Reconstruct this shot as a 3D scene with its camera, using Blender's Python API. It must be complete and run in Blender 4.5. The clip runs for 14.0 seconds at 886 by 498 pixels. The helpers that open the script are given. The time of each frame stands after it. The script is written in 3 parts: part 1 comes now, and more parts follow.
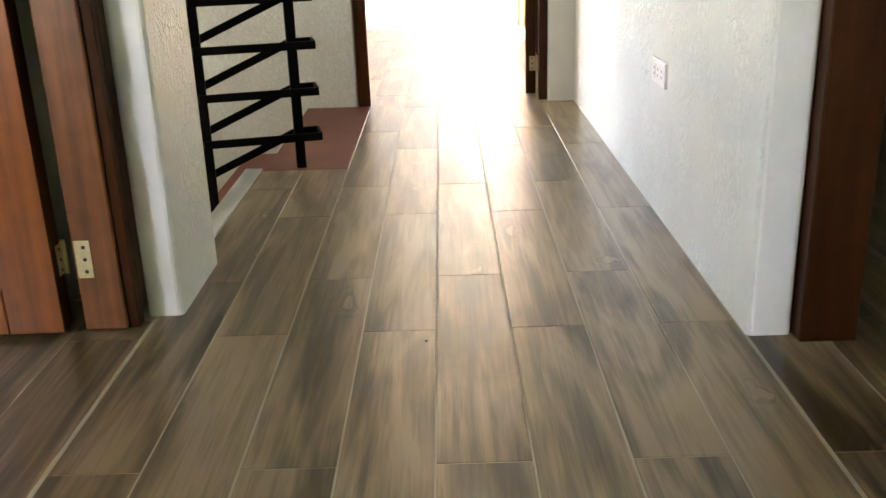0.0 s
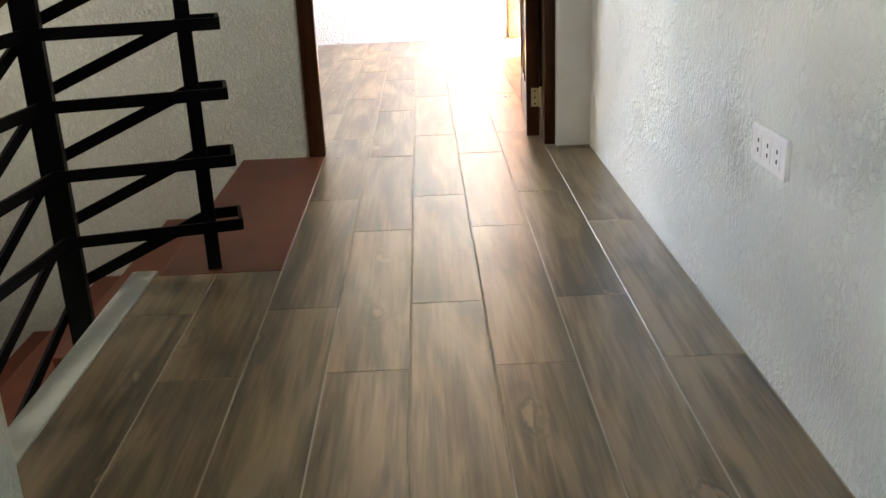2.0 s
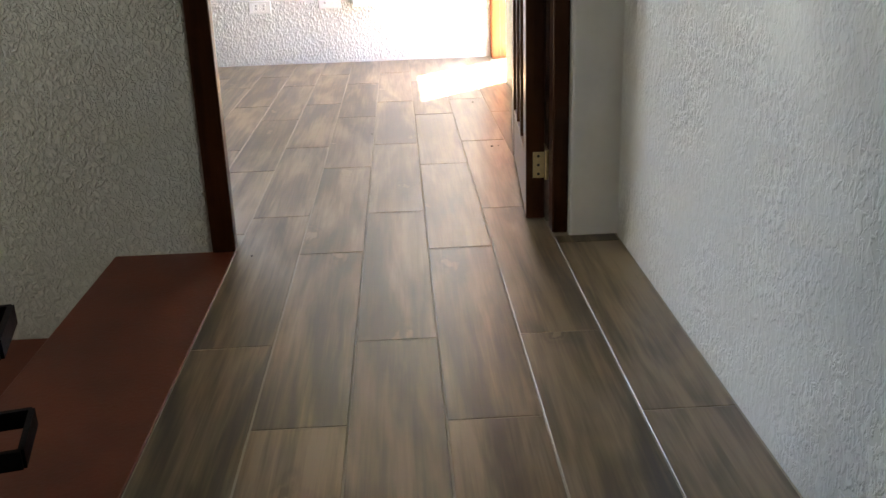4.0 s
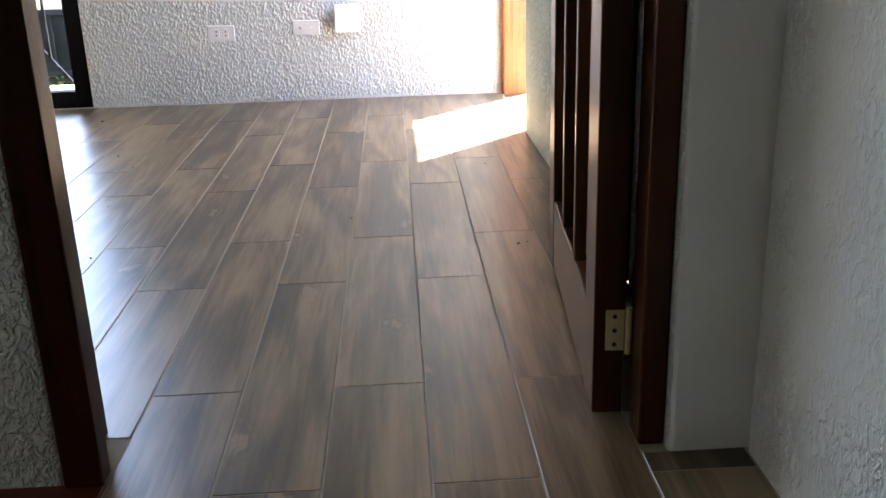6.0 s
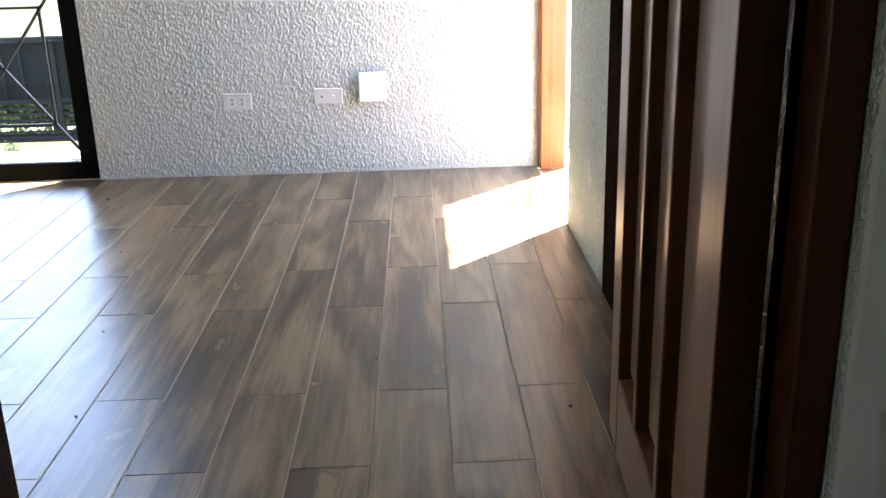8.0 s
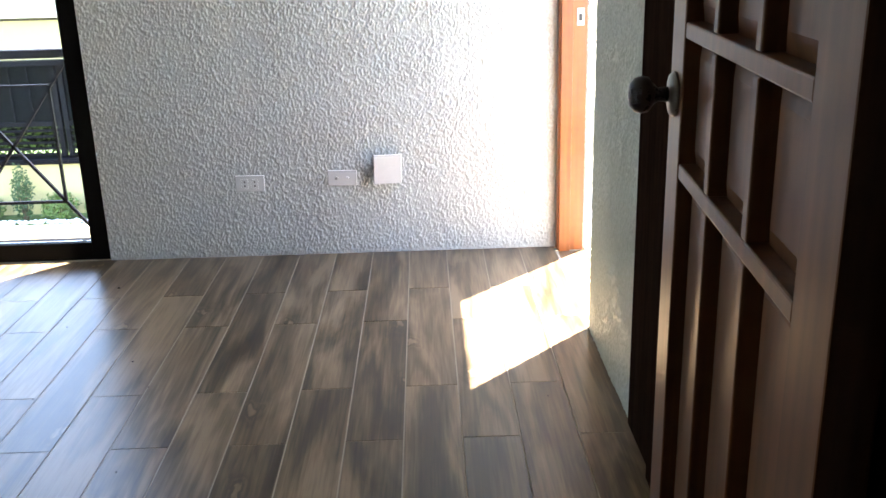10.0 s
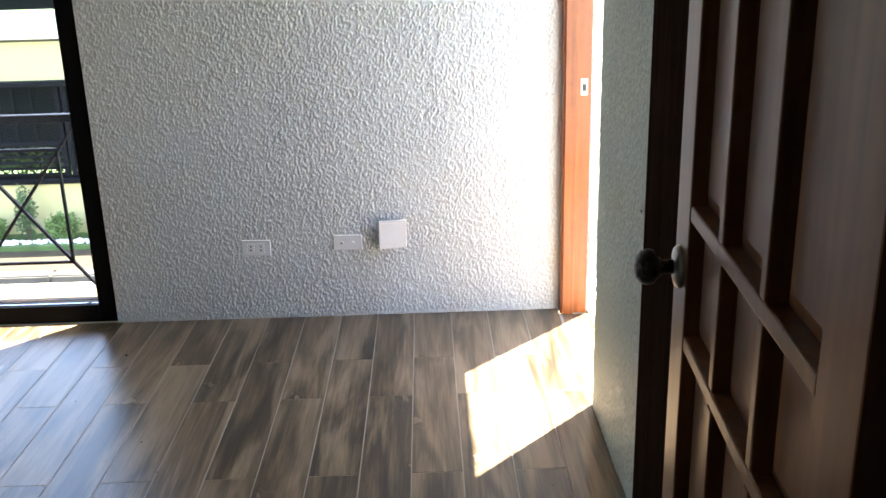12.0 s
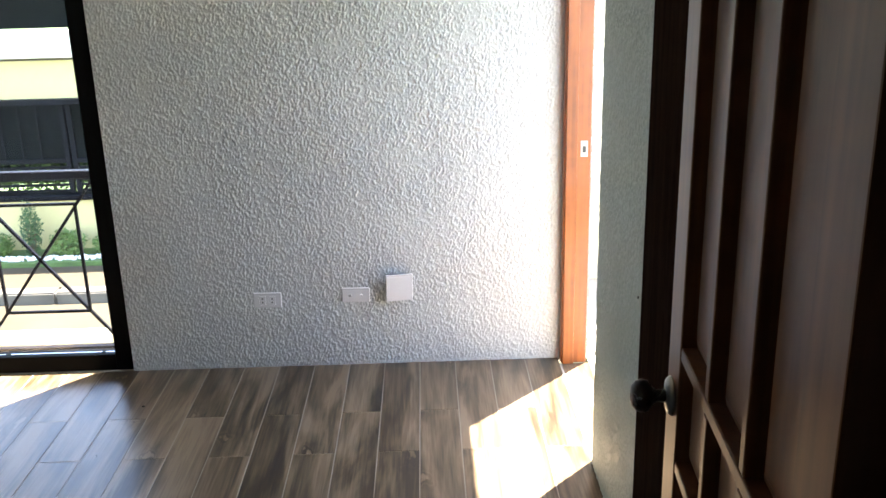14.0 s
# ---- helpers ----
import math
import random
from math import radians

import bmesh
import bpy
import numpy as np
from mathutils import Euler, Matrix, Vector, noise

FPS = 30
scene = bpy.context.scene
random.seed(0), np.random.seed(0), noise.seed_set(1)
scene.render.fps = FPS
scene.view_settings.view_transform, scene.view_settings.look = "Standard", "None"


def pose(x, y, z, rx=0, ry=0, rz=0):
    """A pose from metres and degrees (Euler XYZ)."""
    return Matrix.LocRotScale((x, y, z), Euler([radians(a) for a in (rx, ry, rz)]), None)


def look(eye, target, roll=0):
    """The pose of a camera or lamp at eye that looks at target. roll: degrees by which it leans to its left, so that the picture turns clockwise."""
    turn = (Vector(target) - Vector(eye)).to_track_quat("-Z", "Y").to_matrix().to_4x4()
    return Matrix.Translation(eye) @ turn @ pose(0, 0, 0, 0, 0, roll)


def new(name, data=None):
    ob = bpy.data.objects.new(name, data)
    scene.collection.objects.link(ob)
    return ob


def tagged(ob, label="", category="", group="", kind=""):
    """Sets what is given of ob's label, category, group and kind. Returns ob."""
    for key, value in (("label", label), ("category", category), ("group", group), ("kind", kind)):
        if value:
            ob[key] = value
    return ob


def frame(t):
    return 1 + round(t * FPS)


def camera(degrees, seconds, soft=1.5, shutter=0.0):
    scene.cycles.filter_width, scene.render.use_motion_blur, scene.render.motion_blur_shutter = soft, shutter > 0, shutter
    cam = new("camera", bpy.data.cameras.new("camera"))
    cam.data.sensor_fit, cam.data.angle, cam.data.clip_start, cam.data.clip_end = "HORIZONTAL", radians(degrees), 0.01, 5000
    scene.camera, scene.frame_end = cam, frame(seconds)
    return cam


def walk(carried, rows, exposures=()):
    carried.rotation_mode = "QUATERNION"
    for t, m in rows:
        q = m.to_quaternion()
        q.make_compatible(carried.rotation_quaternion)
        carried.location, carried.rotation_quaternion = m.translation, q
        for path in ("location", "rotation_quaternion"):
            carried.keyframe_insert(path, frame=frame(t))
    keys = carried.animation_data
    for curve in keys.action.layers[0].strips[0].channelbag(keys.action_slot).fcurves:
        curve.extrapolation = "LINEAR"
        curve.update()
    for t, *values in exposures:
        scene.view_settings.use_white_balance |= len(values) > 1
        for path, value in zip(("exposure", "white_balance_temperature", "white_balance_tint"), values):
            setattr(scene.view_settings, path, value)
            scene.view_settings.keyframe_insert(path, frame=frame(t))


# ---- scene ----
cam = camera(50.9, 14.0)
PATH = [
    (0, (0.0334, -4.1355, 0.7825), (0.0170, -2.2511, 0.1125), -1.99),
    (0.5, (0.0342, -3.8956, 0.7772), (0.0191, -2.0118, 0.1055), -2.00),
    (1, (0.0352, -3.6406, 0.7726), (0.0257, -1.7563, 0.1022), -2.02),
    (1.5, (0.0400, -3.3772, 0.7690), (0.0400, -1.4927, 0.0992), -2.30),
    (2, (0.0515, -3.1178, 0.7543), (0.0718, -1.2340, 0.0828), -2.45),
    (2.2, (0.0585, -3.0118, 0.7483), (0.0877, -1.1285, 0.0758), -2.55),
    (4.3, (0.1195, -1.9341, 0.7146), (0.1990, -0.0508, 0.0462), -2.04),
    (4.5, (0.1285, -1.8261, 0.7086), (0.2091, 0.0575, 0.0411), -2.24),
    (5, (0.1309, -1.5686, 0.7073), (0.2179, 0.3152, 0.0413), -2.00),
    (5.5, (0.1274, -1.3427, 0.7137), (0.2166, 0.5430, 0.0534), -1.84),
    (6, (0.1264, -1.1440, 0.7157), (0.2093, 0.7446, 0.0627), -1.80),
    (6.5, (0.1337, -0.9613, 0.7082), (0.2069, 0.9325, 0.0691), -1.51),
    (7, (0.1301, -0.8582, 0.7689), (0.1871, 1.0383, 0.1364), -1.51),
    (7.5, (0.1184, -0.7999, 0.8337), (0.1667, 1.0980, 0.2048), -1.44),
    (8, (0.1103, -0.7538, 0.9082), (0.1508, 1.1443, 0.2790), -1.58),
    (8.5, (0.1042, -0.7056, 0.9974), (0.1389, 1.1918, 0.3659), -1.63),
    (11, (0.0751, -0.5380, 1.3313), (0.1017, 1.3611, 0.7044), -1.53),
    (11.5, (0.0760, -0.5329, 1.3948), (0.1023, 1.3665, 0.7690), -1.52),
    (12, (0.0764, -0.5332, 1.4565), (0.1021, 1.3666, 0.8321), -1.53),
    (12.5, (0.0786, -0.5364, 1.5330), (0.1037, 1.3640, 0.9101), -1.48),
    (13, (0.0766, -0.5477, 1.6060), (0.1024, 1.3529, 0.9838), -1.45),
    (13.5, (0.0680, -0.5683, 1.6673), (0.0945, 1.3333, 1.0481), -1.41),
    (14, (0.0577, -0.5992, 1.7023), (0.0851, 1.3017, 1.0812), -1.45),
]
EXPOSURES = [(0, 6.95, 8700, 22), (1.5, 6.42, 8400, 21), (2.2, 6.25, 8200, 20), (4.3, 5.2, 7900, 20), (5, 4.85, 7700, 20), (6, 4.68, 7100, 18),
             (7.5, 4.6, 6950, 16), (8.5, 4.42, 6900, 15), (11, 3.94, 6750, 13), (14, 3.76, 6750, 13)]
walk(cam, [(t, look(eye, target, roll)) for t, eye, target, roll in PATH], EXPOSURES)

# ---- world, sun, large lights ----
SUN_ELEV, SUN_AZ = radians(70), (0.70, 0.715)
world = bpy.data.worlds.new("world")
scene.world = world
world.use_nodes = True
wn = world.node_tree
sky = wn.nodes.new("ShaderNodeTexSky")
sky.sky_type, sky.sun_disc = "NISHITA", False
sky.sun_elevation, sky.sun_rotation = SUN_ELEV, math.atan2(SUN_AZ[0], SUN_AZ[1])
wn.links.new(sky.outputs[0], wn.nodes["Background"].inputs[0])
wn.nodes["Background"].inputs[1].default_value = 0.15

sun_data = bpy.data.lights.new("sun", "SUN")
sun_data.energy, sun_data.angle, sun_data.color = 5.0, radians(0.5), (1.0, 0.965, 0.915)
sun = new("sun", sun_data)
sun_dir = Vector((SUN_AZ[0] * math.cos(SUN_ELEV), SUN_AZ[1] * math.cos(SUN_ELEV), math.sin(SUN_ELEV)))
sun.matrix_world = look(sun_dir * 20, (0, 0, 0))


def sky_lamp(name, eye, target, w, h, watts, color=(0.86, 0.93, 1.0)):
    data = bpy.data.lights.new(name, "AREA")
    data.shape, data.size, data.size_y, data.energy, data.color = "RECTANGLE", w, h, watts, color
    ob = new(name, data)
    ob.matrix_world = look(eye, target)
    return ob


sky_lamp("hall_skylight", (-2.28, -4.8, 1.25), (0.4, -2.4, 0.6), 0.6, 0.7, 0.155, (1.0, 0.99, 0.94))
sky_lamp("stair_skylight", (-1.975, -0.85, 0.95), (0.0, -0.85, 0.75), 0.18, 0.12, 0.15, (0.98, 1.0, 0.94))


# ---- materials ----
def material(name, color, rough=0.5, metal=0.0, spread=0.12, grain=(6, 6, 6), fine=60.0, bump=0.0, bump_scale=120.0,
             rough_var=0.08, per_object=False, spec=0.5, coat=0.0):
    """Two scales of colour variation, varied gloss and fine relief."""
    mat = bpy.data.materials.new(name)
    mat.use_nodes = True
    nt = mat.node_tree
    n, l = nt.nodes, nt.links
    bsdf = n["Principled BSDF"]
    bsdf.inputs["Metallic"].default_value = metal
    bsdf.inputs["Specular IOR Level"].default_value = spec
    bsdf.inputs["Coat Weight"].default_value = coat
    tc = n.new("ShaderNodeTexCoord")
    mp = n.new("ShaderNodeMapping")
    mp.inputs["Scale"].default_value = grain
    l.new(tc.outputs["Object"], mp.inputs["Vector"])
    if per_object:
        oi = n.new("ShaderNodeObjectInfo")
        mul = n.new("ShaderNodeVectorMath")
        mul.operation = "SCALE"
        mul.inputs[0].default_value = (37.0, 91.0, 53.0)
        l.new(oi.outputs["Random"], mul.inputs["Scale"])
        l.new(mul.outputs[0], mp.inputs["Location"])
    big = n.new("ShaderNodeTexNoise")
    big.inputs["Scale"].default_value, big.inputs["Detail"].default_value = 1.0, 4.0
    l.new(mp.outputs[0], big.inputs["Vector"])
    small = n.new("ShaderNodeTexNoise")
    small.inputs["Scale"].default_value, small.inputs["Detail"].default_value = fine, 3.0
    l.new(tc.outputs["Object"], small.inputs["Vector"])
    add = n.new("ShaderNodeMath")
    add.operation = "MULTIPLY_ADD"
    add.inputs[1].default_value = 0.35
    l.new(small.outputs[0], add.inputs[0])
    l.new(big.outputs[0], add.inputs[2])
    ramp = n.new("ShaderNodeValToRGB")
    lo = tuple(max(0.0, c * (1 - spread * 1.6)) for c in color)
    hi = tuple(min(1.0, c * (1 + spread)) for c in color)
    ramp.color_ramp.elements[0].position, ramp.color_ramp.elements[1].position = 0.42, 0.92
    ramp.color_ramp.elements[0].color, ramp.color_ramp.elements[1].color = (*lo, 1), (*hi, 1)
    l.new(add.outputs[0], ramp.inputs[0])
    l.new(ramp.outputs[0], bsdf.inputs["Base Color"])
    rr = n.new("ShaderNodeMapRange")
    rr.inputs["To Min"].default_value, rr.inputs["To Max"].default_value = max(0.02, rough - rough_var), min(1, rough + rough_var)
    l.new(small.outputs[0], rr.inputs["Value"])
    l.new(rr.outputs[0], bsdf.inputs["Roughness"])
    if bump:
        bt = n.new("ShaderNodeTexNoise")
        bt.inputs["Scale"].default_value, bt.inputs["Detail"].default_value = bump_scale, 4.0
        l.new(tc.outputs["Object"], bt.inputs["Vector"])
        bp = n.new("ShaderNodeBump")
        bp.inputs["Strength"].default_value, bp.inputs["Distance"].default_value = bump, 0.003
        l.new(bt.outputs[0], bp.inputs["Height"])
        l.new(bp.outputs[0], bsdf.inputs["Normal"])
    return mat


def plank_material():
    """Wood-look glazed porcelain: long grain, dark clouds, a few knots, each tile its own cut."""
    mat = bpy.data.materials.new("wood_look_porcelain")
    mat.use_nodes = True
    nt = mat.node_tree
    n, l = nt.nodes, nt.links
    bsdf = n["Principled BSDF"]
    tc, oi = n.new("ShaderNodeTexCoord"), n.new("ShaderNodeObjectInfo")
    mul = n.new("ShaderNodeVectorMath")
    mul.operation = "SCALE"
    mul.inputs[0].default_value = (41.0, 67.0, 13.0)
    l.new(oi.outputs["Random"], mul.inputs["Scale"])
    off = n.new("ShaderNodeVectorMath")
    off.operation = "ADD"
    l.new(tc.outputs["Object"], off.inputs[0])
    l.new(mul.outputs[0], off.inputs[1])

    def noise_at(scale, s, detail, distortion=0.0, rough=0.5):
        mp = n.new("ShaderNodeMapping")
        mp.inputs["Scale"].default_value = scale
        l.new(off.outputs[0], mp.inputs["Vector"])
        t = n.new("ShaderNodeTexNoise")
        t.inputs["Scale"].default_value, t.inputs["Detail"].default_value = s, detail
        t.inputs["Distortion"].default_value, t.inputs["Roughness"].default_value = distortion, rough
        l.new(mp.outputs[0], t.inputs["Vector"])
        return t.outputs[0]

    cloud = noise_at((10, 1.5, 1), 1.0, 3, 1.0)
    flame = noise_at((40, 2.2, 1), 1.0, 3, 1.2, 0.5)
    grain = noise_at((150, 5.0, 1), 1.0, 3, 0.5, 0.55)

    def math_node(op, *args):
        m = n.new("ShaderNodeMath")
        m.operation = op
        for k, a in enumerate(args):
            if isinstance(a, (int, float)):
                m.inputs[k].default_value = a
            else:
                l.new(a, m.inputs[k])
        return m.outputs[0]

    # a pale, ragged knot with dark rings in about every third cell of the print
    mp = n.new("ShaderNodeMapping")
    mp.inputs["Scale"].default_value = (6.0, 2.6, 1)
    l.new(off.outputs[0], mp.inputs["Vector"])
    swirl = n.new("ShaderNodeTexNoise")
    swirl.inputs["Scale"].default_value, swirl.inputs["Detail"].default_value = 4.0, 4
    l.new(mp.outputs[0], swirl.inputs["Vector"])
    bend = n.new("ShaderNodeVectorMath")
    bend.operation = "MULTIPLY_ADD"
    bend.inputs[1].default_value = (0.5, 0.5, 0.0)
    l.new(swirl.outputs["Color"], bend.inputs[0])
    l.new(mp.outputs[0], bend.inputs[2])
    vor = n.new("ShaderNodeTexVoronoi")
    vor.voronoi_dimensions = "2D"
    vor.inputs["Scale"].default_value = 0.85
    l.new(bend.outputs[0], vor.inputs["Vector"])
    knot = n.new("ShaderNodeFloatCurve")
    curve = knot.mapping.curves[0]
    curve.points[0].location, curve.points[1].location = (0.0, 0.86), (1.0, 0.5)
    for at in ((0.05, 0.72), (0.085, 0.30), (0.12, 0.47), (0.16, 0.38), (0.22, 0.46), (0.30, 0.5)):
        curve.points.new(*at)
    knot.mapping.update()
    l.new(vor.outputs["Distance"], knot.inputs["Value"])
    pick = n.new("ShaderNodeSeparateColor")
    l.new(vor.outputs["Color"], pick.inputs[0])
    some = math_node("GREATER_THAN", pick.outputs[0], 0.62)
    ring = math_node("MULTIPLY", math_node("SUBTRACT", knot.outputs[0], 0.5), some)

    v = math_node("MULTIPLY_ADD", oi.outputs["Random"], 0.09, -0.01)
    v = math_node("MULTIPLY_ADD", cloud, 0.98, v)
    v = math_node("MULTIPLY_ADD", flame, 0.36, v)
    v = math_node("MULTIPLY_ADD", grain, 0.26, v)
    v = math_node("MULTIPLY_ADD", ring, 0.46, v)
    ramp = n.new("ShaderNodeValToRGB")
    cr = ramp.color_ramp
    cr.elements[0].position, cr.elements[0].color = 0.52, (0.013, 0.008, 0.004, 1)
    cr.elements[1].position, cr.elements[1].color = 1.0, (0.245, 0.176, 0.106, 1)
    e = cr.elements.new(0.68)
    e.color = (0.045, 0.028, 0.012, 1)
    e = cr.elements.new(0.80)
    e.color = (0.106, 0.071, 0.037, 1)
    l.new(v, ramp.inputs[0])
    l.new(ramp.outputs[0], bsdf.inputs["Base Color"])
    rr = n.new("ShaderNodeMapRange")
    rr.inputs["To Min"].default_value, rr.inputs["To Max"].default_value = 0.30, 0.36
    l.new(cloud, rr.inputs["Value"])
    l.new(rr.outputs[0], bsdf.inputs["Roughness"])
    bsdf.inputs["Specular IOR Level"].default_value = 0.7
    b1 = n.new("ShaderNodeBump")
    b1.inputs["Strength"].default_value, b1.inputs["Distance"].default_value = 0.10, 0.00012
    l.new(grain, b1.inputs["Height"])
    b2 = n.new("ShaderNodeBump")
    b2.inputs["Strength"].default_value, b2.inputs["Distance"].default_value = 0.05, 0.0002
    l.new(flame, b2.inputs["Height"])
    l.new(b1.outputs[0], b2.inputs["Normal"])
    l.new(b2.outputs[0], bsdf.inputs["Normal"])
    return mat


def stucco_material(name, color, depth, scale=1.0, patchy=False):
    """Painted plaster with a trowelled, wormy relief."""
    mat = bpy.data.materials.new(name)
    mat.use_nodes = True
    nt = mat.node_tree
    n, l = nt.nodes, nt.links
    bsdf = n["Principled BSDF"]
    tc = n.new("ShaderNodeTexCoord")
    warp = n.new("ShaderNodeTexNoise")
    warp.inputs["Scale"].default_value, warp.inputs["Detail"].default_value = 22 * scale, 3
    l.new(tc.outputs["Object"], warp.inputs["Vector"])
    mixv = n.new("ShaderNodeVectorMath")
    mixv.operation = "MULTIPLY_ADD"
    mixv.inputs[1].default_value = (0.03, 0.03, 0.03)
    l.new(warp.outputs["Color"], mixv.inputs[0])
    l.new(tc.outputs["Object"], mixv.inputs[2])
    mp = n.new("ShaderNodeMapping")
    mp.inputs["Scale"].default_value = (1.2, 1.2, 0.8)
    l.new(mixv.outputs[0], mp.inputs["Vector"])
    worm = n.new("ShaderNodeTexNoise")
    worm.inputs["Scale"].default_value, worm.inputs["Detail"].default_value, worm.inputs["Roughness"].default_value = 62 * scale, 2, 0.45
    worm.inputs["Distortion"].default_value = 0.9
    l.new(mp.outputs[0], worm.inputs["Vector"])
    ridge = n.new("ShaderNodeMapRange")
    ridge.interpolation_type = "SMOOTHSTEP"
    ridge.inputs["From Min"].default_value, ridge.inputs["From Max"].default_value = 0.40, 0.62
    l.new(worm.outputs[0], ridge.inputs["Value"])
    lump = n.new("ShaderNodeTexNoise")
    lump.inputs["Scale"].default_value, lump.inputs["Detail"].default_value = 180 * scale, 4
    l.new(tc.outputs["Object"], lump.inputs["Vector"])
    flat = n.new("ShaderNodeMath")
    flat.operation = "MULTIPLY_ADD"
    flat.inputs[1].default_value = 0.22
    l.new(lump.outputs[0], flat.inputs[0])
    l.new(ridge.outputs[0], flat.inputs[2])
    if patchy:
        mask = n.new("ShaderNodeTexNoise")
        mask.inputs["Scale"].default_value, mask.inputs["Detail"].default_value = 5.0, 4
        l.new(tc.outputs["Object"], mask.inputs["Vector"])
        soft = n.new("ShaderNodeMapRange")
        soft.interpolation_type = "SMOOTHSTEP"
        soft.inputs["From Min"].default_value, soft.inputs["From Max"].default_value = 0.42, 0.66
        soft.inputs["To Min"].default_value = 0.22
        l.new(mask.outputs[0], soft.inputs["Value"])
        worn = n.new("ShaderNodeMath")
        worn.operation = "MULTIPLY"
        l.new(flat.outputs[0], worn.inputs[0])
        l.new(soft.outputs[0], worn.inputs[1])
        flat = worn
    bp = n.new("ShaderNodeBump")
    bp.inputs["Strength"].default_value, bp.inputs["Distance"].default_value = 1.0, depth
    l.new(flat.outputs[0], bp.inputs["Height"])
    l.new(bp.outputs[0], bsdf.inputs["Normal"])
    stain = n.new("ShaderNodeTexNoise")
    stain.inputs["Scale"].default_value, stain.inputs["Detail"].default_value = 2.3, 5
    l.new(tc.outputs["Object"], stain.inputs["Vector"])
    ramp = n.new("ShaderNodeValToRGB")
    ramp.color_ramp.elements[0].position, ramp.color_ramp.elements[1].position = 0.3, 0.7
    ramp.color_ramp.elements[0].color = (*[c * 0.93 for c in color], 1)
    ramp.color_ramp.elements[1].color = (*[min(1, c * 1.03) for c in color], 1)
    l.new(stain.outputs[0], ramp.inputs[0])
    # Shade of the relief painted in: hollows down to 0.87 of the colour.
    hollow_shade = n.new("ShaderNodeMapRange")
    hollow_shade.inputs["From Max"].default_value = 1.1
    hollow_shade.inputs["To Min"].default_value, hollow_shade.inputs["To Max"].default_value = 0.87, 1.0
    l.new(flat.outputs[0], hollow_shade.inputs["Value"])
    shaded = n.new("ShaderNodeVectorMath")
    shaded.operation = "SCALE"
    l.new(ramp.outputs[0], shaded.inputs[0])
    l.new(hollow_shade.outputs[0], shaded.inputs["Scale"])
    l.new(shaded.outputs[0], bsdf.inputs["Base Color"])
    rr = n.new("ShaderNodeMapRange")
    rr.inputs["To Min"].default_value, rr.inputs["To Max"].default_value = 0.32, 0.5
    l.new(lump.outputs[0], rr.inputs["Value"])
    l.new(rr.outputs[0], bsdf.inputs["Roughness"])
    return mat


def glass_material():
    mat = bpy.data.materials.new("clear_glass")
    mat.use_nodes = True
    nt = mat.node_tree
    n, l = nt.nodes, nt.links
    n.remove(n["Principled BSDF"])
    tr, gl, mx, fr = (n.new("ShaderNodeBsdfTransparent"), n.new("ShaderNodeBsdfGlossy"), n.new("ShaderNodeMixShader"),
                      n.new("ShaderNodeFresnel"))
    gl.inputs["Roughness"].default_value = 0.02
    l.new(fr.outputs[0], mx.inputs[0])
    l.new(tr.outputs[0], mx.inputs[1])
    l.new(gl.outputs[0], mx.inputs[2])
    l.new(mx.outputs[0], n["Material Output"].inputs[0])
    return mat


M_PLANK = plank_material()
M_GROUT = material("pale_grout", (0.36, 0.32, 0.26), 0.8, spread=0.1, bump=0.3)
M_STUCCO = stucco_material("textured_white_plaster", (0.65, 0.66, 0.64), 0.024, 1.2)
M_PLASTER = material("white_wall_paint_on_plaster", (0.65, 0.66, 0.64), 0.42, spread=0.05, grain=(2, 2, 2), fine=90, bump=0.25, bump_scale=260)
# Same wall paint, with the side wall's shade and green cast in its colour.
M_PLASTER_SHADED = material("white_wall_paint_shaded_green", (0.46, 0.53, 0.49), 0.36, spread=0.06, grain=(2, 2, 2), fine=90, bump=0.25, bump_scale=260)
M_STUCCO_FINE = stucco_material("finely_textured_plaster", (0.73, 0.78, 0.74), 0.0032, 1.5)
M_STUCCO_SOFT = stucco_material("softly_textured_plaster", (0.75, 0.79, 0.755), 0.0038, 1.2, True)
M_PAINT = material("smooth_white_paint", (0.78, 0.78, 0.76), 0.5, spread=0.04, bump=0.12, bump_scale=45)
M_CEIL = material("white_ceiling_paint", (0.78, 0.78, 0.76), 0.7, spread=0.04)
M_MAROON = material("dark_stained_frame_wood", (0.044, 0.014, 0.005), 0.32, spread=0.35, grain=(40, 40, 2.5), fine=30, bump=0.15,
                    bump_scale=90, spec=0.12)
M_DOOR = material("brown_varnished_door_wood", (0.110, 0.045, 0.019), 0.32, spread=0.3, grain=(45, 45, 2.2), fine=25, rough_var=0.01, spec=0.24)
M_ORANGE = material("orange_varnished_wood", (0.30, 0.080, 0.014), 0.34, spread=0.28, grain=(45, 45, 2.0), fine=25, bump=0.12,
                    bump_scale=80, coat=0.2)
M_DARKWOOD = material("very_dark_brown_wood", (0.022, 0.013, 0.010), 0.6, spread=0.25, grain=(40, 40, 3), fine=30, spec=0.0)
M_BLACK = material("black_painted_steel", (0.005, 0.005, 0.007), 0.5, spread=0.2, bump=0.2, bump_scale=200, spec=0.06)
M_ALU = material("black_powder_coated_aluminium", (0.004, 0.004, 0.004), 0.55, spread=0.1, spec=0.04)
M_BROWNTILE = material("reddish_brown_tile", (0.13, 0.030, 0.014), 0.38, spread=0.18, grain=(7, 7, 7), fine=90, bump=0.15, spec=0.25)
M_CURB = material("pale_painted_curb", (0.56, 0.60, 0.60), 0.5, spread=0.08)
M_PLATE = material("white_plastic", (0.80, 0.79, 0.78), 0.35, spread=0.03)
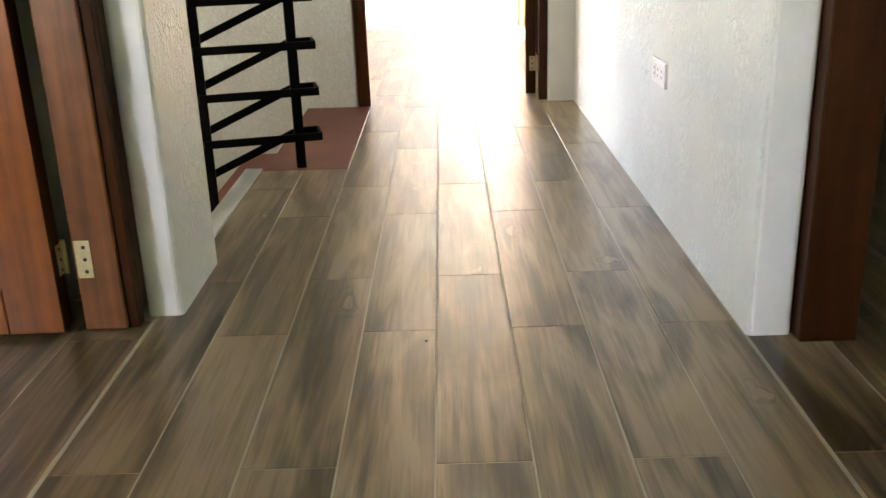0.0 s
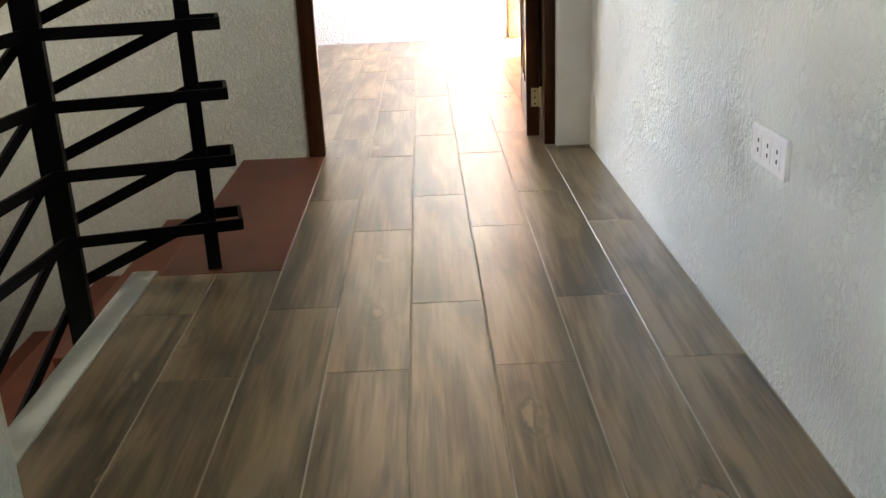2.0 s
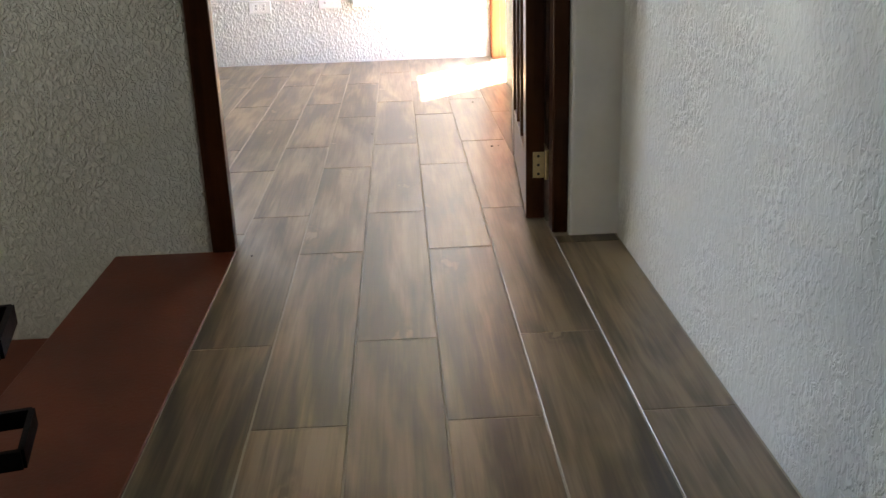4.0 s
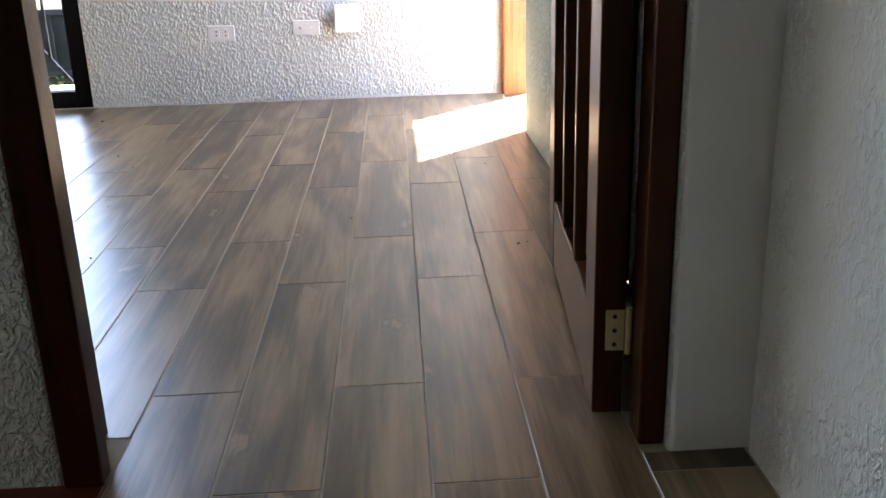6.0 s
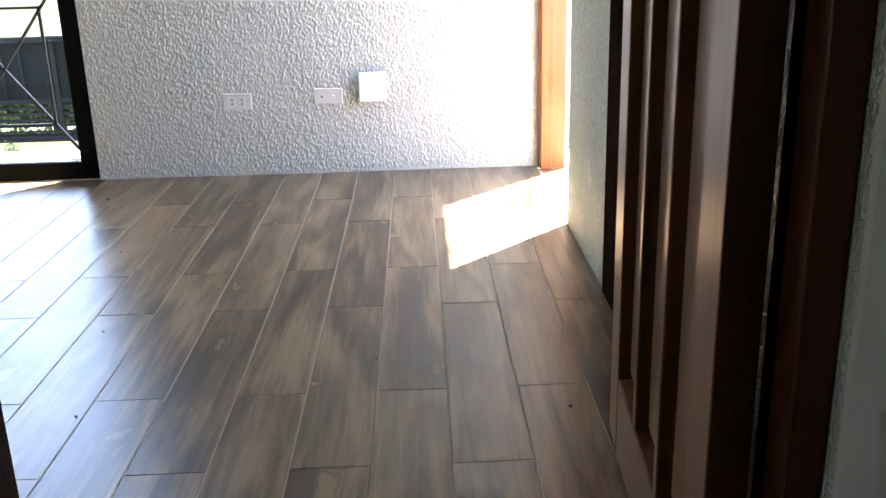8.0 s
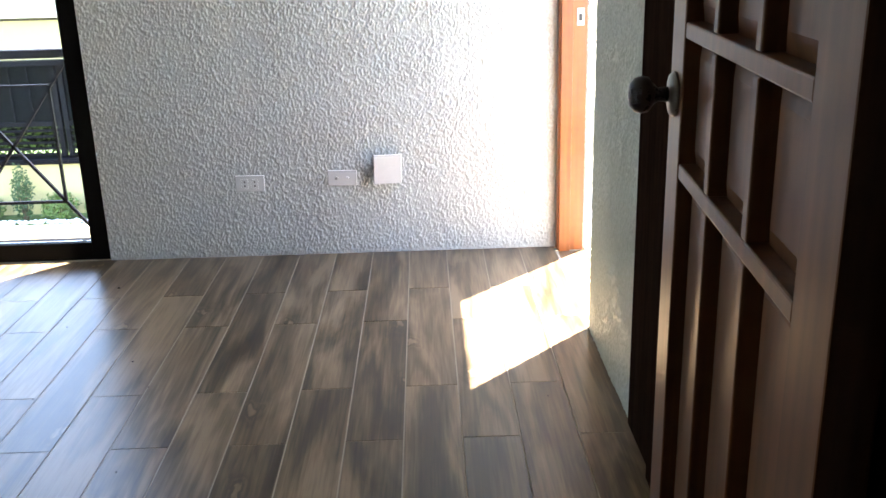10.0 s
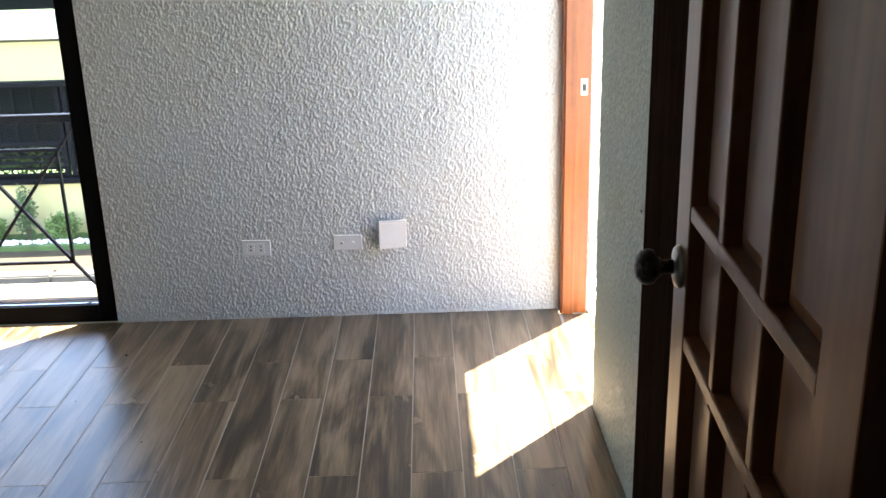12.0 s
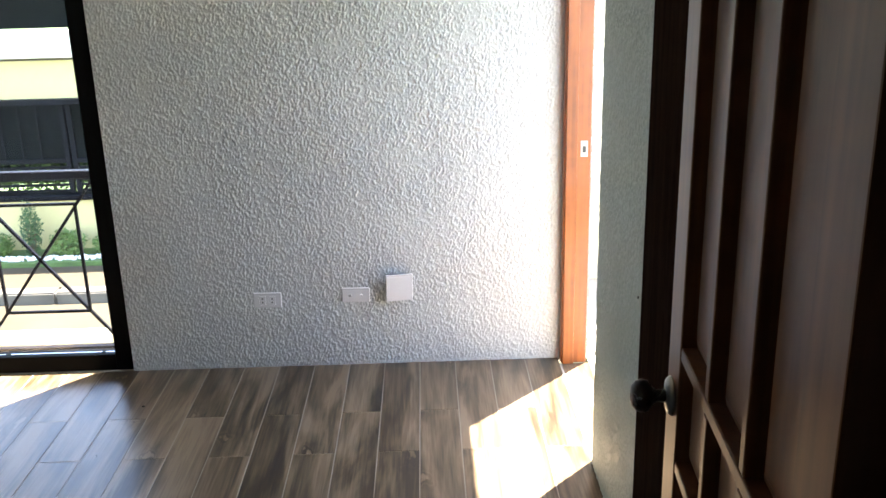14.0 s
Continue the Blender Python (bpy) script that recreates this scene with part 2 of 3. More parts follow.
M_SLOT = material("dark_socket_slot", (0.03, 0.03, 0.03), 0.6, spread=0.1)
M_BRASS = material("pale_worn_brass", (0.62, 0.52, 0.30), 0.42, 0.25, spread=0.25, fine=140)
M_STEEL = material("dull_steel", (0.50, 0.50, 0.48), 0.36, 0.9, spread=0.1)
M_ROSE = material("dark_steel", (0.20, 0.19, 0.18), 0.3, 0.9, spread=0.15)
M_KNOB = material("dark_bronze", (0.045, 0.042, 0.045), 0.28, 0.8, spread=0.2)
M_CREAM = material("cream_house_paint", (0.50, 0.43, 0.20), 0.8, spread=0.05, grain=(0.8, 0.8, 0.8), fine=12)
M_TRIM = material("pale_house_trim", (0.60, 0.56, 0.42), 0.8, spread=0.05)
M_CONC = material("light_concrete", (0.064, 0.054, 0.035), 0.9, spec=0.05, spread=0.15, grain=(0.9, 0.9, 0.9), fine=25, bump=0.2, bump_scale=30)
M_BALCONY = material("worn_cream_balcony_tile", (0.36, 0.32, 0.25), 0.6, spread=0.15, grain=(3, 3, 3), fine=40)
M_KERB = material("weathered_kerb_concrete", (0.10, 0.09, 0.07), 0.9, spread=0.25, grain=(2, 2, 2), fine=30)
M_GRASS = material("lawn_green", (0.07, 0.12, 0.03), 0.9, spread=0.35, grain=(4, 4, 4), fine=40)
M_LEAF = material("fresh_leaf_green", (0.10, 0.17, 0.035), 0.55, spread=0.4, grain=(9, 9, 9), fine=30)
M_LEAF_D = material("deep_leaf_green", (0.045, 0.10, 0.03), 0.55, spread=0.4, grain=(9, 9, 9), fine=30)
M_STONE = material("white_pebbles", (0.72, 0.72, 0.70), 0.8, spread=0.15)
M_DARKGLASS = material("dark_window_glass", (0.004, 0.005, 0.005), 0.5, spread=0.2, spec=0.02)
M_BARK = material("brown_bark", (0.12, 0.08, 0.05), 0.9, spread=0.3)
M_GLASS = glass_material()


# ---- mesh helpers ----
def box(bm, x0, x1, y0, y1, z0, z1):
    v = [bm.verts.new(p) for p in ((x0, y0, z0), (x1, y0, z0), (x1, y1, z0), (x0, y1, z0), (x0, y0, z1), (x1, y0, z1), (x1, y1, z1), (x0, y1, z1))]
    return [bm.faces.new([v[i] for i in q]) for q in ((0, 3, 2, 1), (4, 5, 6, 7), (0, 1, 5, 4), (1, 2, 6, 5), (2, 3, 7, 6), (3, 0, 4, 7))]


def boxes(*list_of_boxes, bevel=0.0, segments=2):
    """A bmesh of separate boxes, each bevelled on all its edges."""
    bm = bmesh.new()
    for b in list_of_boxes:
        box(bm, *b)
    if bevel:
        bmesh.ops.bevel(bm, geom=bm.edges[:], offset=bevel, segments=segments, profile=0.5, affect="EDGES")
    return bm


def cyl(bm, p, q, r0, r1=None, n=16):
    p, q = Vector(p), Vector(q)
    r1 = r0 if r1 is None else r1
    m = Matrix.Translation((p + q) / 2) @ (q - p).to_track_quat("Z", "Y").to_matrix().to_4x4()
    bmesh.ops.create_cone(bm, cap_ends=True, segments=n, radius1=r0, radius2=r1, depth=(q - p).length, matrix=m)


def bar(bm, p, q, w, h, up=(0, 0, 1)):
    """A flat bar from p to q, w wide sideways and h high."""
    p, q = Vector(p), Vector(q)
    d = (q - p).normalized()
    side = d.cross(Vector(up)).normalized() * (w / 2)
    top = side.cross(d).normalized() * (h / 2)
    a = [bm.verts.new(c + s * side + t * top) for c in (p, q) for s, t in ((-1, -1), (1, -1), (1, 1), (-1, 1))]
    for f in ((3, 2, 1, 0), (4, 5, 6, 7), (0, 1, 5, 4), (1, 2, 6, 5), (2, 3, 7, 6), (3, 0, 4, 7)):
        bm.faces.new([a[i] for i in f])


def lathe(bm, profile, m, n=24):
    """Spins (radius, height) pairs round z and places them by m."""
    rings = []
    for r, z in profile:
        rings.append([bm.verts.new(m @ Vector((r * math.cos(2 * math.pi * i / n), r * math.sin(2 * math.pi * i / n), z))) for i in range(n)])
    for a, b in zip(rings, rings[1:]):
        for i in range(n):
            bm.faces.new((a[i], a[(i + 1) % n], b[(i + 1) % n], b[i]))
    bm.faces.new(rings[-1])
    bm.faces.new(rings[0][::-1])


def part(name, bm, mat, parent=None, label="", smooth=False):
    bmesh.ops.recalc_face_normals(bm, faces=bm.faces[:])
    me = bpy.data.meshes.new(name)
    bm.to_mesh(me)
    bm.free()
    for m in (mat if isinstance(mat, (list, tuple)) else (mat,)):
        me.materials.append(m)
    if smooth:
        for p in me.polygons:
            p.use_smooth = True
    ob = new(name, me)
    if parent is not None:
        ob.parent = parent
    if label:
        tagged(ob, label)
    return ob


def thing(name, label, category, at=(0, 0, 0), turn=0.0, group="", kind=""):
    ob = new(name)
    ob.matrix_basis = pose(*at, 0, 0, turn)
    return tagged(ob, label, category, group, kind)


def structure(name, bm, mat, label, category):
    return tagged(part(name, bm, mat), label, category, "", "structure")


def paint_facing(ob, axis, sign, slot, limit=None):
    """Faces that look along an axis take another of the object's materials."""
    for p in ob.data.polygons:
        if p.normal[axis] * sign > 0.9 and (limit is None or limit(p.center)):
            p.material_index = slot


# ---- large structure ----
CEIL = 2.55
HEAD = 2.06
FAR = 3.06

ob = structure("wall_corridor_right", boxes((0.6015, 0.688, -2.494, -0.001, -0.05, CEIL), bevel=0.012, segments=3), [M_STUCCO_SOFT, M_PAINT],
               "white plaster corridor wall with a soft texture", "wall")
paint_facing(ob, 1, -1, 1)
ob = structure("wall_corridor_left", boxes((-0.618, -0.541, -2.306, -1.977, -0.05, CEIL), bevel=0.012, segments=3), [M_STUCCO_SOFT, M_PAINT],
               "short white plaster wall end beside the stairwell", "wall")
paint_facing(ob, 1, -1, 1)
structure("wall_hall_left", boxes((-2.3, -1.62, -2.327, -2.20, 0, CEIL), (-1.62, -0.619, -2.327, -2.20, HEAD + 0.06, CEIL)), M_PAINT,
          "smooth white wall over and beside a door", "wall")
structure("wall_hall_right", boxes((1.64, 2.4, -2.49, -2.37, 0, CEIL), (0.689, 1.64, -2.49, -2.37, HEAD + 0.06, CEIL)), M_PAINT,
          "smooth white wall round a doorway", "wall")
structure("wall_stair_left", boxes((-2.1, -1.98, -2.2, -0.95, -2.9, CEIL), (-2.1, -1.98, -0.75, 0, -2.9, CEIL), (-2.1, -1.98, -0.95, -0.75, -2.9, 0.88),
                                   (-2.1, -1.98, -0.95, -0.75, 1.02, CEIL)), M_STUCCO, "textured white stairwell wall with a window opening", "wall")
structure("wall_stair_near", boxes((-1.97, -0.66, -2.19, -2.07, -2.9, 0), (-1.97, -0.66, -2.19, -2.07, 0.01, CEIL)), M_PAINT,
          "plain white stairwell wall", "wall")
ob = structure("wall_doorway", boxes((-2.1, -0.357, 0, 0.12, -2.9, CEIL), (-0.356, 0.4875, 0, 0.12, HEAD + 0.05, CEIL), (0.488, 0.73, 0, 0.12, -0.05, CEIL),
                                     bevel=0.008), [M_STUCCO_FINE, M_PAINT], "textured white plaster wall round the bedroom doorway", "wall")
paint_facing(ob, 1, -1, 1, lambda c: c.x > 0.45)
# Unseen wall, added to keep sky light from leaking in under the floor.
structure("wall_stair_light_block", boxes((-0.593, -0.5, -2.2, -0.001, -2.9, -0.2005)), M_PAINT, "plain white unseen wall added under the floor edge to block sky light", "wall")
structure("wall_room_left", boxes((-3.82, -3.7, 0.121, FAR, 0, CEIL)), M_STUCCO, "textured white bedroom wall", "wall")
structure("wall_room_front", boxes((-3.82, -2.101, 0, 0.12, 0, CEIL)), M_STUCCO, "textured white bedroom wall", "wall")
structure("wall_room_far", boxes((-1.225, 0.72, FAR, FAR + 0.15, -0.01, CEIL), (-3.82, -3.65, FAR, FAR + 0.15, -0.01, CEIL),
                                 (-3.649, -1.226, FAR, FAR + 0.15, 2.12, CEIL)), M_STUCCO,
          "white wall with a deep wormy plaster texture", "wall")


def relief(x0, x1, z0, z1, pitch, height, seed, place, coat=M_PLASTER):
    """A sheet of trowelled plaster with real wormy ridges: band-limited noise, its low parts pressed flat."""
    nx, nz = int((x1 - x0) / pitch) + 1, int((z1 - z0) / pitch) + 1
    rnd = np.random.default_rng(seed)
    fx, fz = np.meshgrid(np.fft.fftfreq(nx, pitch), np.fft.fftfreq(nz, pitch))

    def band(centre, width, lean, stretch):
        a, b = fx + lean * fz, fz * stretch
        f = np.hypot(a, b)
        h = np.fft.ifft2(np.fft.fft2(rnd.standard_normal((nz, nx))) * np.exp(-((f - centre) / width) ** 2)).real
        return h / h.std()

    h = 0.5 * band(18.0, 24.0, 0.3, 1.4) + band(66.0, 46.0, 0.5, 1.5) + 0.75 * band(120.0, 50.0, 0.3, 1.2)
    patch = band(0.0, 5.0, 0.0, 1.0)
    h = np.clip((h + 0.35 * patch + 1.1) / 3.4, 0, 1)
    h = h * h * (3 - 2 * h) * height
    xs, zs = np.meshgrid(np.linspace(x0, x1, nx), np.linspace(z0, z1, nz))
    verts = [place(a, b, c) for a, b, c in zip(xs.ravel().tolist(), zs.ravel().tolist(), h.ravel().tolist())]
    r, c = np.meshgrid(np.arange(nz - 1), np.arange(nx - 1), indexing="ij")
    q = (r * nx + c).ravel()
    faces = np.stack([q, q + 1, q + nx + 1, q + nx], 1).tolist()
    mesh = bpy.data.meshes.new("plaster_relief")
    mesh.from_pydata(verts, [], faces)
    mesh.polygons.foreach_set("use_smooth", [True] * len(mesh.polygons))
    mesh.materials.append(coat)
    return mesh


far_wall = bpy.data.objects["wall_room_far"]
new("plaster_relief", relief(-1.224, 0.596, 0.0, 2.16, 0.0032, 0.0041, 4, lambda a, b, c: (a, FAR - 0.0008 - c, b))).parent = far_wall
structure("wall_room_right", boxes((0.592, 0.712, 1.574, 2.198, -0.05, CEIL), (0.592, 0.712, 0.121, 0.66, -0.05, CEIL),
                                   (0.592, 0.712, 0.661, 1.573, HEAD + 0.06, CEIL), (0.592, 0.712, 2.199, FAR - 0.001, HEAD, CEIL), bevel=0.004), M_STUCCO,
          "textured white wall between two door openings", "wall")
new("plaster_relief", relief(1.578, 2.196, 0.0, 2.16, 0.0032, 0.0034, 9, lambda a, b, c: (0.5915 - c, a, b), M_PLASTER_SHADED)).parent = bpy.data.objects["wall_room_right"]
structure("wall_hall_back", boxes((-2.3, 2.4, -7.1, -7.0, 0, CEIL)), M_PAINT, "plain white hall wall", "wall")
structure("wall_hall_side", boxes((-2.42, -2.3, -7.1, -5.15, 0, CEIL), (-2.42, -2.3, -4.45, -2.2, 0, CEIL), (-2.42, -2.3, -5.15, -4.45, 0, 0.85),
                                  (-2.42, -2.3, -5.15, -4.45, 1.65, CEIL)), M_PAINT, "plain white hall wall with a window opening", "wall")
structure("wall_hall_side_right", boxes((2.4, 2.52, -7.1, 0.12, 0, CEIL)), M_PAINT, "plain white hall wall", "wall")
structure("wall_side_room", boxes((0.731, 2.4, -0.1, 0.02, 0, CEIL)), M_PAINT, "plain white side room wall", "wall")
structure("ceiling", boxes((-2.62, 2.52, -7.1, 0.12, CEIL + 0.001, CEIL + 0.16), (-3.82, 0.72, 0.1201, FAR + 0.15, CEIL + 0.001, CEIL + 0.16)), M_CEIL, "plain white painted ceiling", "ceiling")

floor = structure("floor", boxes((-2.3, 2.4, -7.0, -2.2, -0.2, -0.0009), (-0.594, 2.4, -2.1999, -1.097, -0.2, -0.0009), (-0.30, 2.4, -1.0969, 0.0, -0.2, -0.0009),
                                 (-0.357, 0.592, 0.0001, 0.12, -0.2, -0.0009), (-3.7, 0.592, 0.1201, FAR, -0.2, -0.0009),
                                 (0.5921, 0.72, 2.2, 3.0, -0.2, -0.0009)), M_GROUT,
                  "grey-brown wood-look tile floor with pale grout", "floor")
structure("curb", boxes((-0.655, -0.5945, -1.976, -1.062, -0.24, 0.002), bevel=0.004), M_CURB, "pale painted edge strip along the stairwell", "curb")

# ---- landing and stairs ----
stairs = thing("stairs", "reddish-brown tiled stairs going down beside a textured wall", "stairs", kind="structure")
part("landing", boxes((-0.585, -0.301, -1.096, -0.001, -0.2, 0.0), bevel=0.003), M_BROWNTILE, stairs)
for i in range(9):
    x1 = -0.586 - 0.27 * i
    part("tread", boxes((max(x1 - 0.285, -1.97), x1, -1.09, -0.001, -0.2 * (i + 1) - 0.035, -0.2 * (i + 1)), bevel=0.003), M_BROWNTILE, stairs)
    part("riser", boxes((x1 - 0.012, x1 - 0.001, -1.085, -0.002, -0.2 * (i + 1) + 0.001, -0.2 * i - 0.036)), M_CURB, stairs)
    if x1 < -1.7:
        break
structure("lower_floor", boxes((-2.1, -0.3, -2.2, 0, -2.6, -2.5)), M_BROWNTILE, "reddish-brown tiled lower floor", "floor")

# ---- stair railing ----
railing = thing("stair_railing", "black flat-bar steel stair railing with looped ends", "railing")
P2, PB = Vector((-0.464, -1.054, 0)), Vector((-0.768, -1.125, 0))
U = (PB - P2).normalized()
N = Vector((0, 0, 1)).cross(U)
if N.y > 0:
    N = -N
PE = PB + Vector((-0.06, -0.72, 0))
part("post", boxes((-0.016, 0.016, -0.016, 0.016, 0.0, 1.0), bevel=0.003), M_BLACK, railing).matrix_basis = Matrix.Translation(P2) @ Matrix.Rotation(math.atan2(U.y, U.x), 4, "Z")
part("post", boxes((-0.026, 0.026, -0.026, 0.026, -0.335, 1.0), bevel=0.003), M_BLACK, railing).matrix_basis = Matrix.Translation(PB) @ Matrix.Rotation(math.atan2(U.y, U.x), 4, "Z")
part("post", boxes((-0.02, 0.02, -0.02, 0.02, -1.0, 1.0), bevel=0.003), M_BLACK, railing).matrix_basis = Matrix.Translation(PE)
for k in range(7):
    z = 0.106 + 0.151 * k
    front, back = N * 0.026, -N * 0.085
    end = P2 - U * 0.072
    bm = bmesh.new()
    bar(bm, end + front + Vector((0, 0, z)), PB + front + Vector((0, 0, z)), 0.008, 0.026)
    bar(bm, PB + front + Vector((0, 0, z)), PE + front + Vector((0, 0, z)), 0.008, 0.026)
    part("rail", bm, M_BLACK, railing)
    bm = bmesh.new()
    bar(bm, end + front + Vector((0, 0, z)), end + back + Vector((0, 0, z)), 0.008, 0.026)
    bar(bm, end + back + Vector((0, 0, z)), P2 + back + Vector((0, 0, z)), 0.008, 0.026)
    bar(bm, P2 + back + Vector((0, 0, z)), P2 + front + Vector((0, 0, z)), 0.008, 0.026)
    part("rail_loop", bm, M_BLACK, railing)
    bm = bmesh.new()
    slope = 0.43
    zb = z - slope * (PB - P2).length
    ze = zb - slope * (PE - PB).length
    bar(bm, P2 + back + Vector((0, 0, z)), PB + back + Vector((0, 0, zb)), 0.008, 0.026)
    bar(bm, PB + back + Vector((0, 0, zb)), PE + back + Vector((0, 0, ze)), 0.008, 0.026)
    part("sloping_rail", bm, M_BLACK, railing)

bm = bmesh.new()
bar(bm, P2 - N * 0.12 + Vector((0, 0, 0.82)), PB - N * 0.12 + Vector((0, 0, 0.69)), 0.045, 0.032)
bar(bm, PB - N * 0.12 + Vector((0, 0, 0.69)), PE - N * 0.12 + Vector((0, 0, 0.47)), 0.045, 0.032)
part("handrail", bm, M_DOOR, railing, "brown wooden handrail")

# ---- panelled doors ----


def panel_door(name, label, width, height, wood, thick=0.05, hinges=(0.14, 1.0, 1.85), hinge_mat=M_BRASS, columns=3,
               rows=((0.105, 0.845), (0.885, 1.055), (1.092, 1.93)), stile=(0.112, 0.112), mullion=0.022, knob=True, knob_z=0.955, edge=M_MAROON):
    """Leaf along +x from its hinge edge, its shown face towards -y; real stiles, rails and sunk raised panels."""
    door = thing(name, label, "door")
    s0, s1 = stile
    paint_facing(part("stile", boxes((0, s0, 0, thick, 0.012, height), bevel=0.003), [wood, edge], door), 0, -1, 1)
    part("stile", boxes((width - s1, width, 0, thick, 0.012, height), bevel=0.003), wood, door)
    edges = [0.012] + [z for r in rows for z in r] + [height]
    for z0, z1 in zip(edges[::2], edges[1::2]):
        part("cross_rail", boxes((s0 + 0.0005, width - s1 - 0.0005, 0.001, thick - 0.001, z0, z1), bevel=0.003), wood, door)
    cw = (width - s0 - s1 - (columns - 1) * mullion) / columns
    for c in range(columns):
        x0 = s0 + c * (cw + mullion)
        for z0, z1 in rows:
            if c:
                part("mullion", boxes((x0 - mullion, x0, 0.001, thick - 0.001, z0 + 0.0005, z1 - 0.0005), bevel=0.003), wood, door)
            bm = bmesh.new()
            m = min(0.024, cw * 0.2)
            for y0, y1 in ((thick - 0.026, thick - 0.018), (0.017, 0.010)):
                a = [bm.verts.new((x, y0, z)) for x, z in ((x0, z0), (x0 + cw, z0), (x0 + cw, z1), (x0, z1))]
                b = [bm.verts.new((x, y1, z)) for x, z in ((x0 + m, z0 + m), (x0 + cw - m, z0 + m), (x0 + cw - m, z1 - m), (x0 + m, z1 - m))]
                bm.faces.new(b)
                for q in range(4):
                    bm.faces.new((a[q], a[(q + 1) % 4], b[(q + 1) % 4], b[q]))
            part("panel", bm, wood, door)
    for z in hinges:
        h = part("hinge", boxes((-0.0025, -0.0002, 0.001, 0.028, z - 0.032, z + 0.032), bevel=0.0008), hinge_mat, door, "brass butt hinge")
        bm = bmesh.new()
        cyl(bm, (-0.004, -0.005, z - 0.036), (-0.004, -0.005, z + 0.036), 0.005)
        part("hinge_pin", bm, hinge_mat, h)
        for dz in (-0.022, 0.0, 0.022):
            bm = bmesh.new()
            cyl(bm, (-0.0034, 0.015, z + dz), (-0.0024, 0.015, z + dz), 0.0035, n=10)
            part("screw", bm, M_SLOT, h)
    if knob:
        for face, sgn in ((0.0, -1), (thick, 1)):
            m = Matrix.Translation((width - s1 * 0.48, face, knob_z)) @ Matrix.Rotation(radians(90 * -sgn), 4, "X")
            bm = bmesh.new()
            lathe(bm, ((0.033, 0.0), (0.033, 0.003), (0.029, 0.008), (0.016, 0.011)), m)
            rose = part("rosette", bm, M_ROSE, door, "round dark steel rosette", smooth=True)
            bm = bmesh.new()
            lathe(bm, ((0.011, 0.010), (0.010, 0.026), (0.015, 0.032), (0.0255, 0.040), (0.0275, 0.050), (0.025, 0.059), (0.017, 0.066), (0.004, 0.068)), m)
            part("knob", bm, M_KNOB, door, "round dark bronze knob", smooth=True)
    return door


# bedroom door, swung open into the room; local +y becomes the side that faces the room's middle
leaf = panel_door("bedroom_door", "brown varnished nine-panel wooden door standing open into the bedroom", 0.7307, 2.03, M_DOOR, thick=0.045,
                  hinges=(0.148, 1.86), rows=((0.158, 0.866), (0.889, 1.066), (1.089, 1.93)), stile=(0.0985, 0.0882), knob_z=0.982)
leaf.matrix_basis = pose(0.4413, 0.0842, 0.006, 0, 0, 85.69)

frame_a = thing("bedroom_door_frame", "dark reddish-brown wooden door frame round the bedroom doorway", "door frame", kind="structure")
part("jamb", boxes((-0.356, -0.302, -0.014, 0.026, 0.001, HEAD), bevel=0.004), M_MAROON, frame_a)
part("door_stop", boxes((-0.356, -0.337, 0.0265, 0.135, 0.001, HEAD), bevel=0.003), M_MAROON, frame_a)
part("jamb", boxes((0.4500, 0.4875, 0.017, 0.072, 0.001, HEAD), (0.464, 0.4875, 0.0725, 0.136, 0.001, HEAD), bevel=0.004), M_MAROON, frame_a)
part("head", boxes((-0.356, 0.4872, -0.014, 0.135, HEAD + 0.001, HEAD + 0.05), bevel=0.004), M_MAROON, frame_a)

# second doorway of the bedroom, shut, behind the open door
frame_b = thing("side_door_frame", "very dark wooden door frame in the textured wall", "door frame", kind="structure")
part("jamb", boxes((0.583, 0.70, 1.30, 1.5725, 0.001, HEAD), bevel=0.003), M_DARKWOOD, frame_b)
part("jamb", boxes((0.583, 0.70, 0.6615, 0.76, 0.001, HEAD), bevel=0.003), M_DARKWOOD, frame_b)
part("head", boxes((0.583, 0.70, 0.6615, 1.5725, HEAD + 0.001, HEAD + 0.058), bevel=0.003), M_DARKWOOD, frame_b)
side_door = panel_door("side_door", "very dark brown panelled wooden door, shut", 0.53, 2.04, M_DARKWOOD, knob=False, columns=2, edge=M_DARKWOOD)
side_door.matrix_basis = pose(0.615, 0.765, 0, 0, 0, 90)

# balcony doorway at the far corner: jambs of orange wood
frame_c = thing("balcony_door_frame", "orange varnished wooden door frame in the corner of the bedroom", "door frame", kind="structure")
jamb = part("jamb", boxes((0.597, 0.703, 3.0, 3.045, 0.001, HEAD - 0.001), bevel=0.003), M_ORANGE, frame_c)
part("door_stop", boxes((0.603, 0.648, 2.988, 2.9995, 0.001, HEAD - 0.042), bevel=0.002), M_ORANGE, frame_c)
plate = part("strike_plate", boxes((0.662, 0.690, 2.9965, 2.9994, 0.893, 0.957), bevel=0.001), M_STEEL, jamb, "pale steel strike plate")
part("latch_hole", boxes((0.669, 0.683, 2.9955, 2.9964, 0.910, 0.936)), M_SLOT, plate)
part("jamb", boxes((0.60, 0.703, 2.1985, 2.222, 0.001, HEAD - 0.001), bevel=0.003), M_ORANGE, frame_c)
part("head", boxes((0.60, 0.703, 2.2225, 2.9995, HEAD - 0.04, HEAD - 0.001), bevel=0.003), M_ORANGE, frame_c)

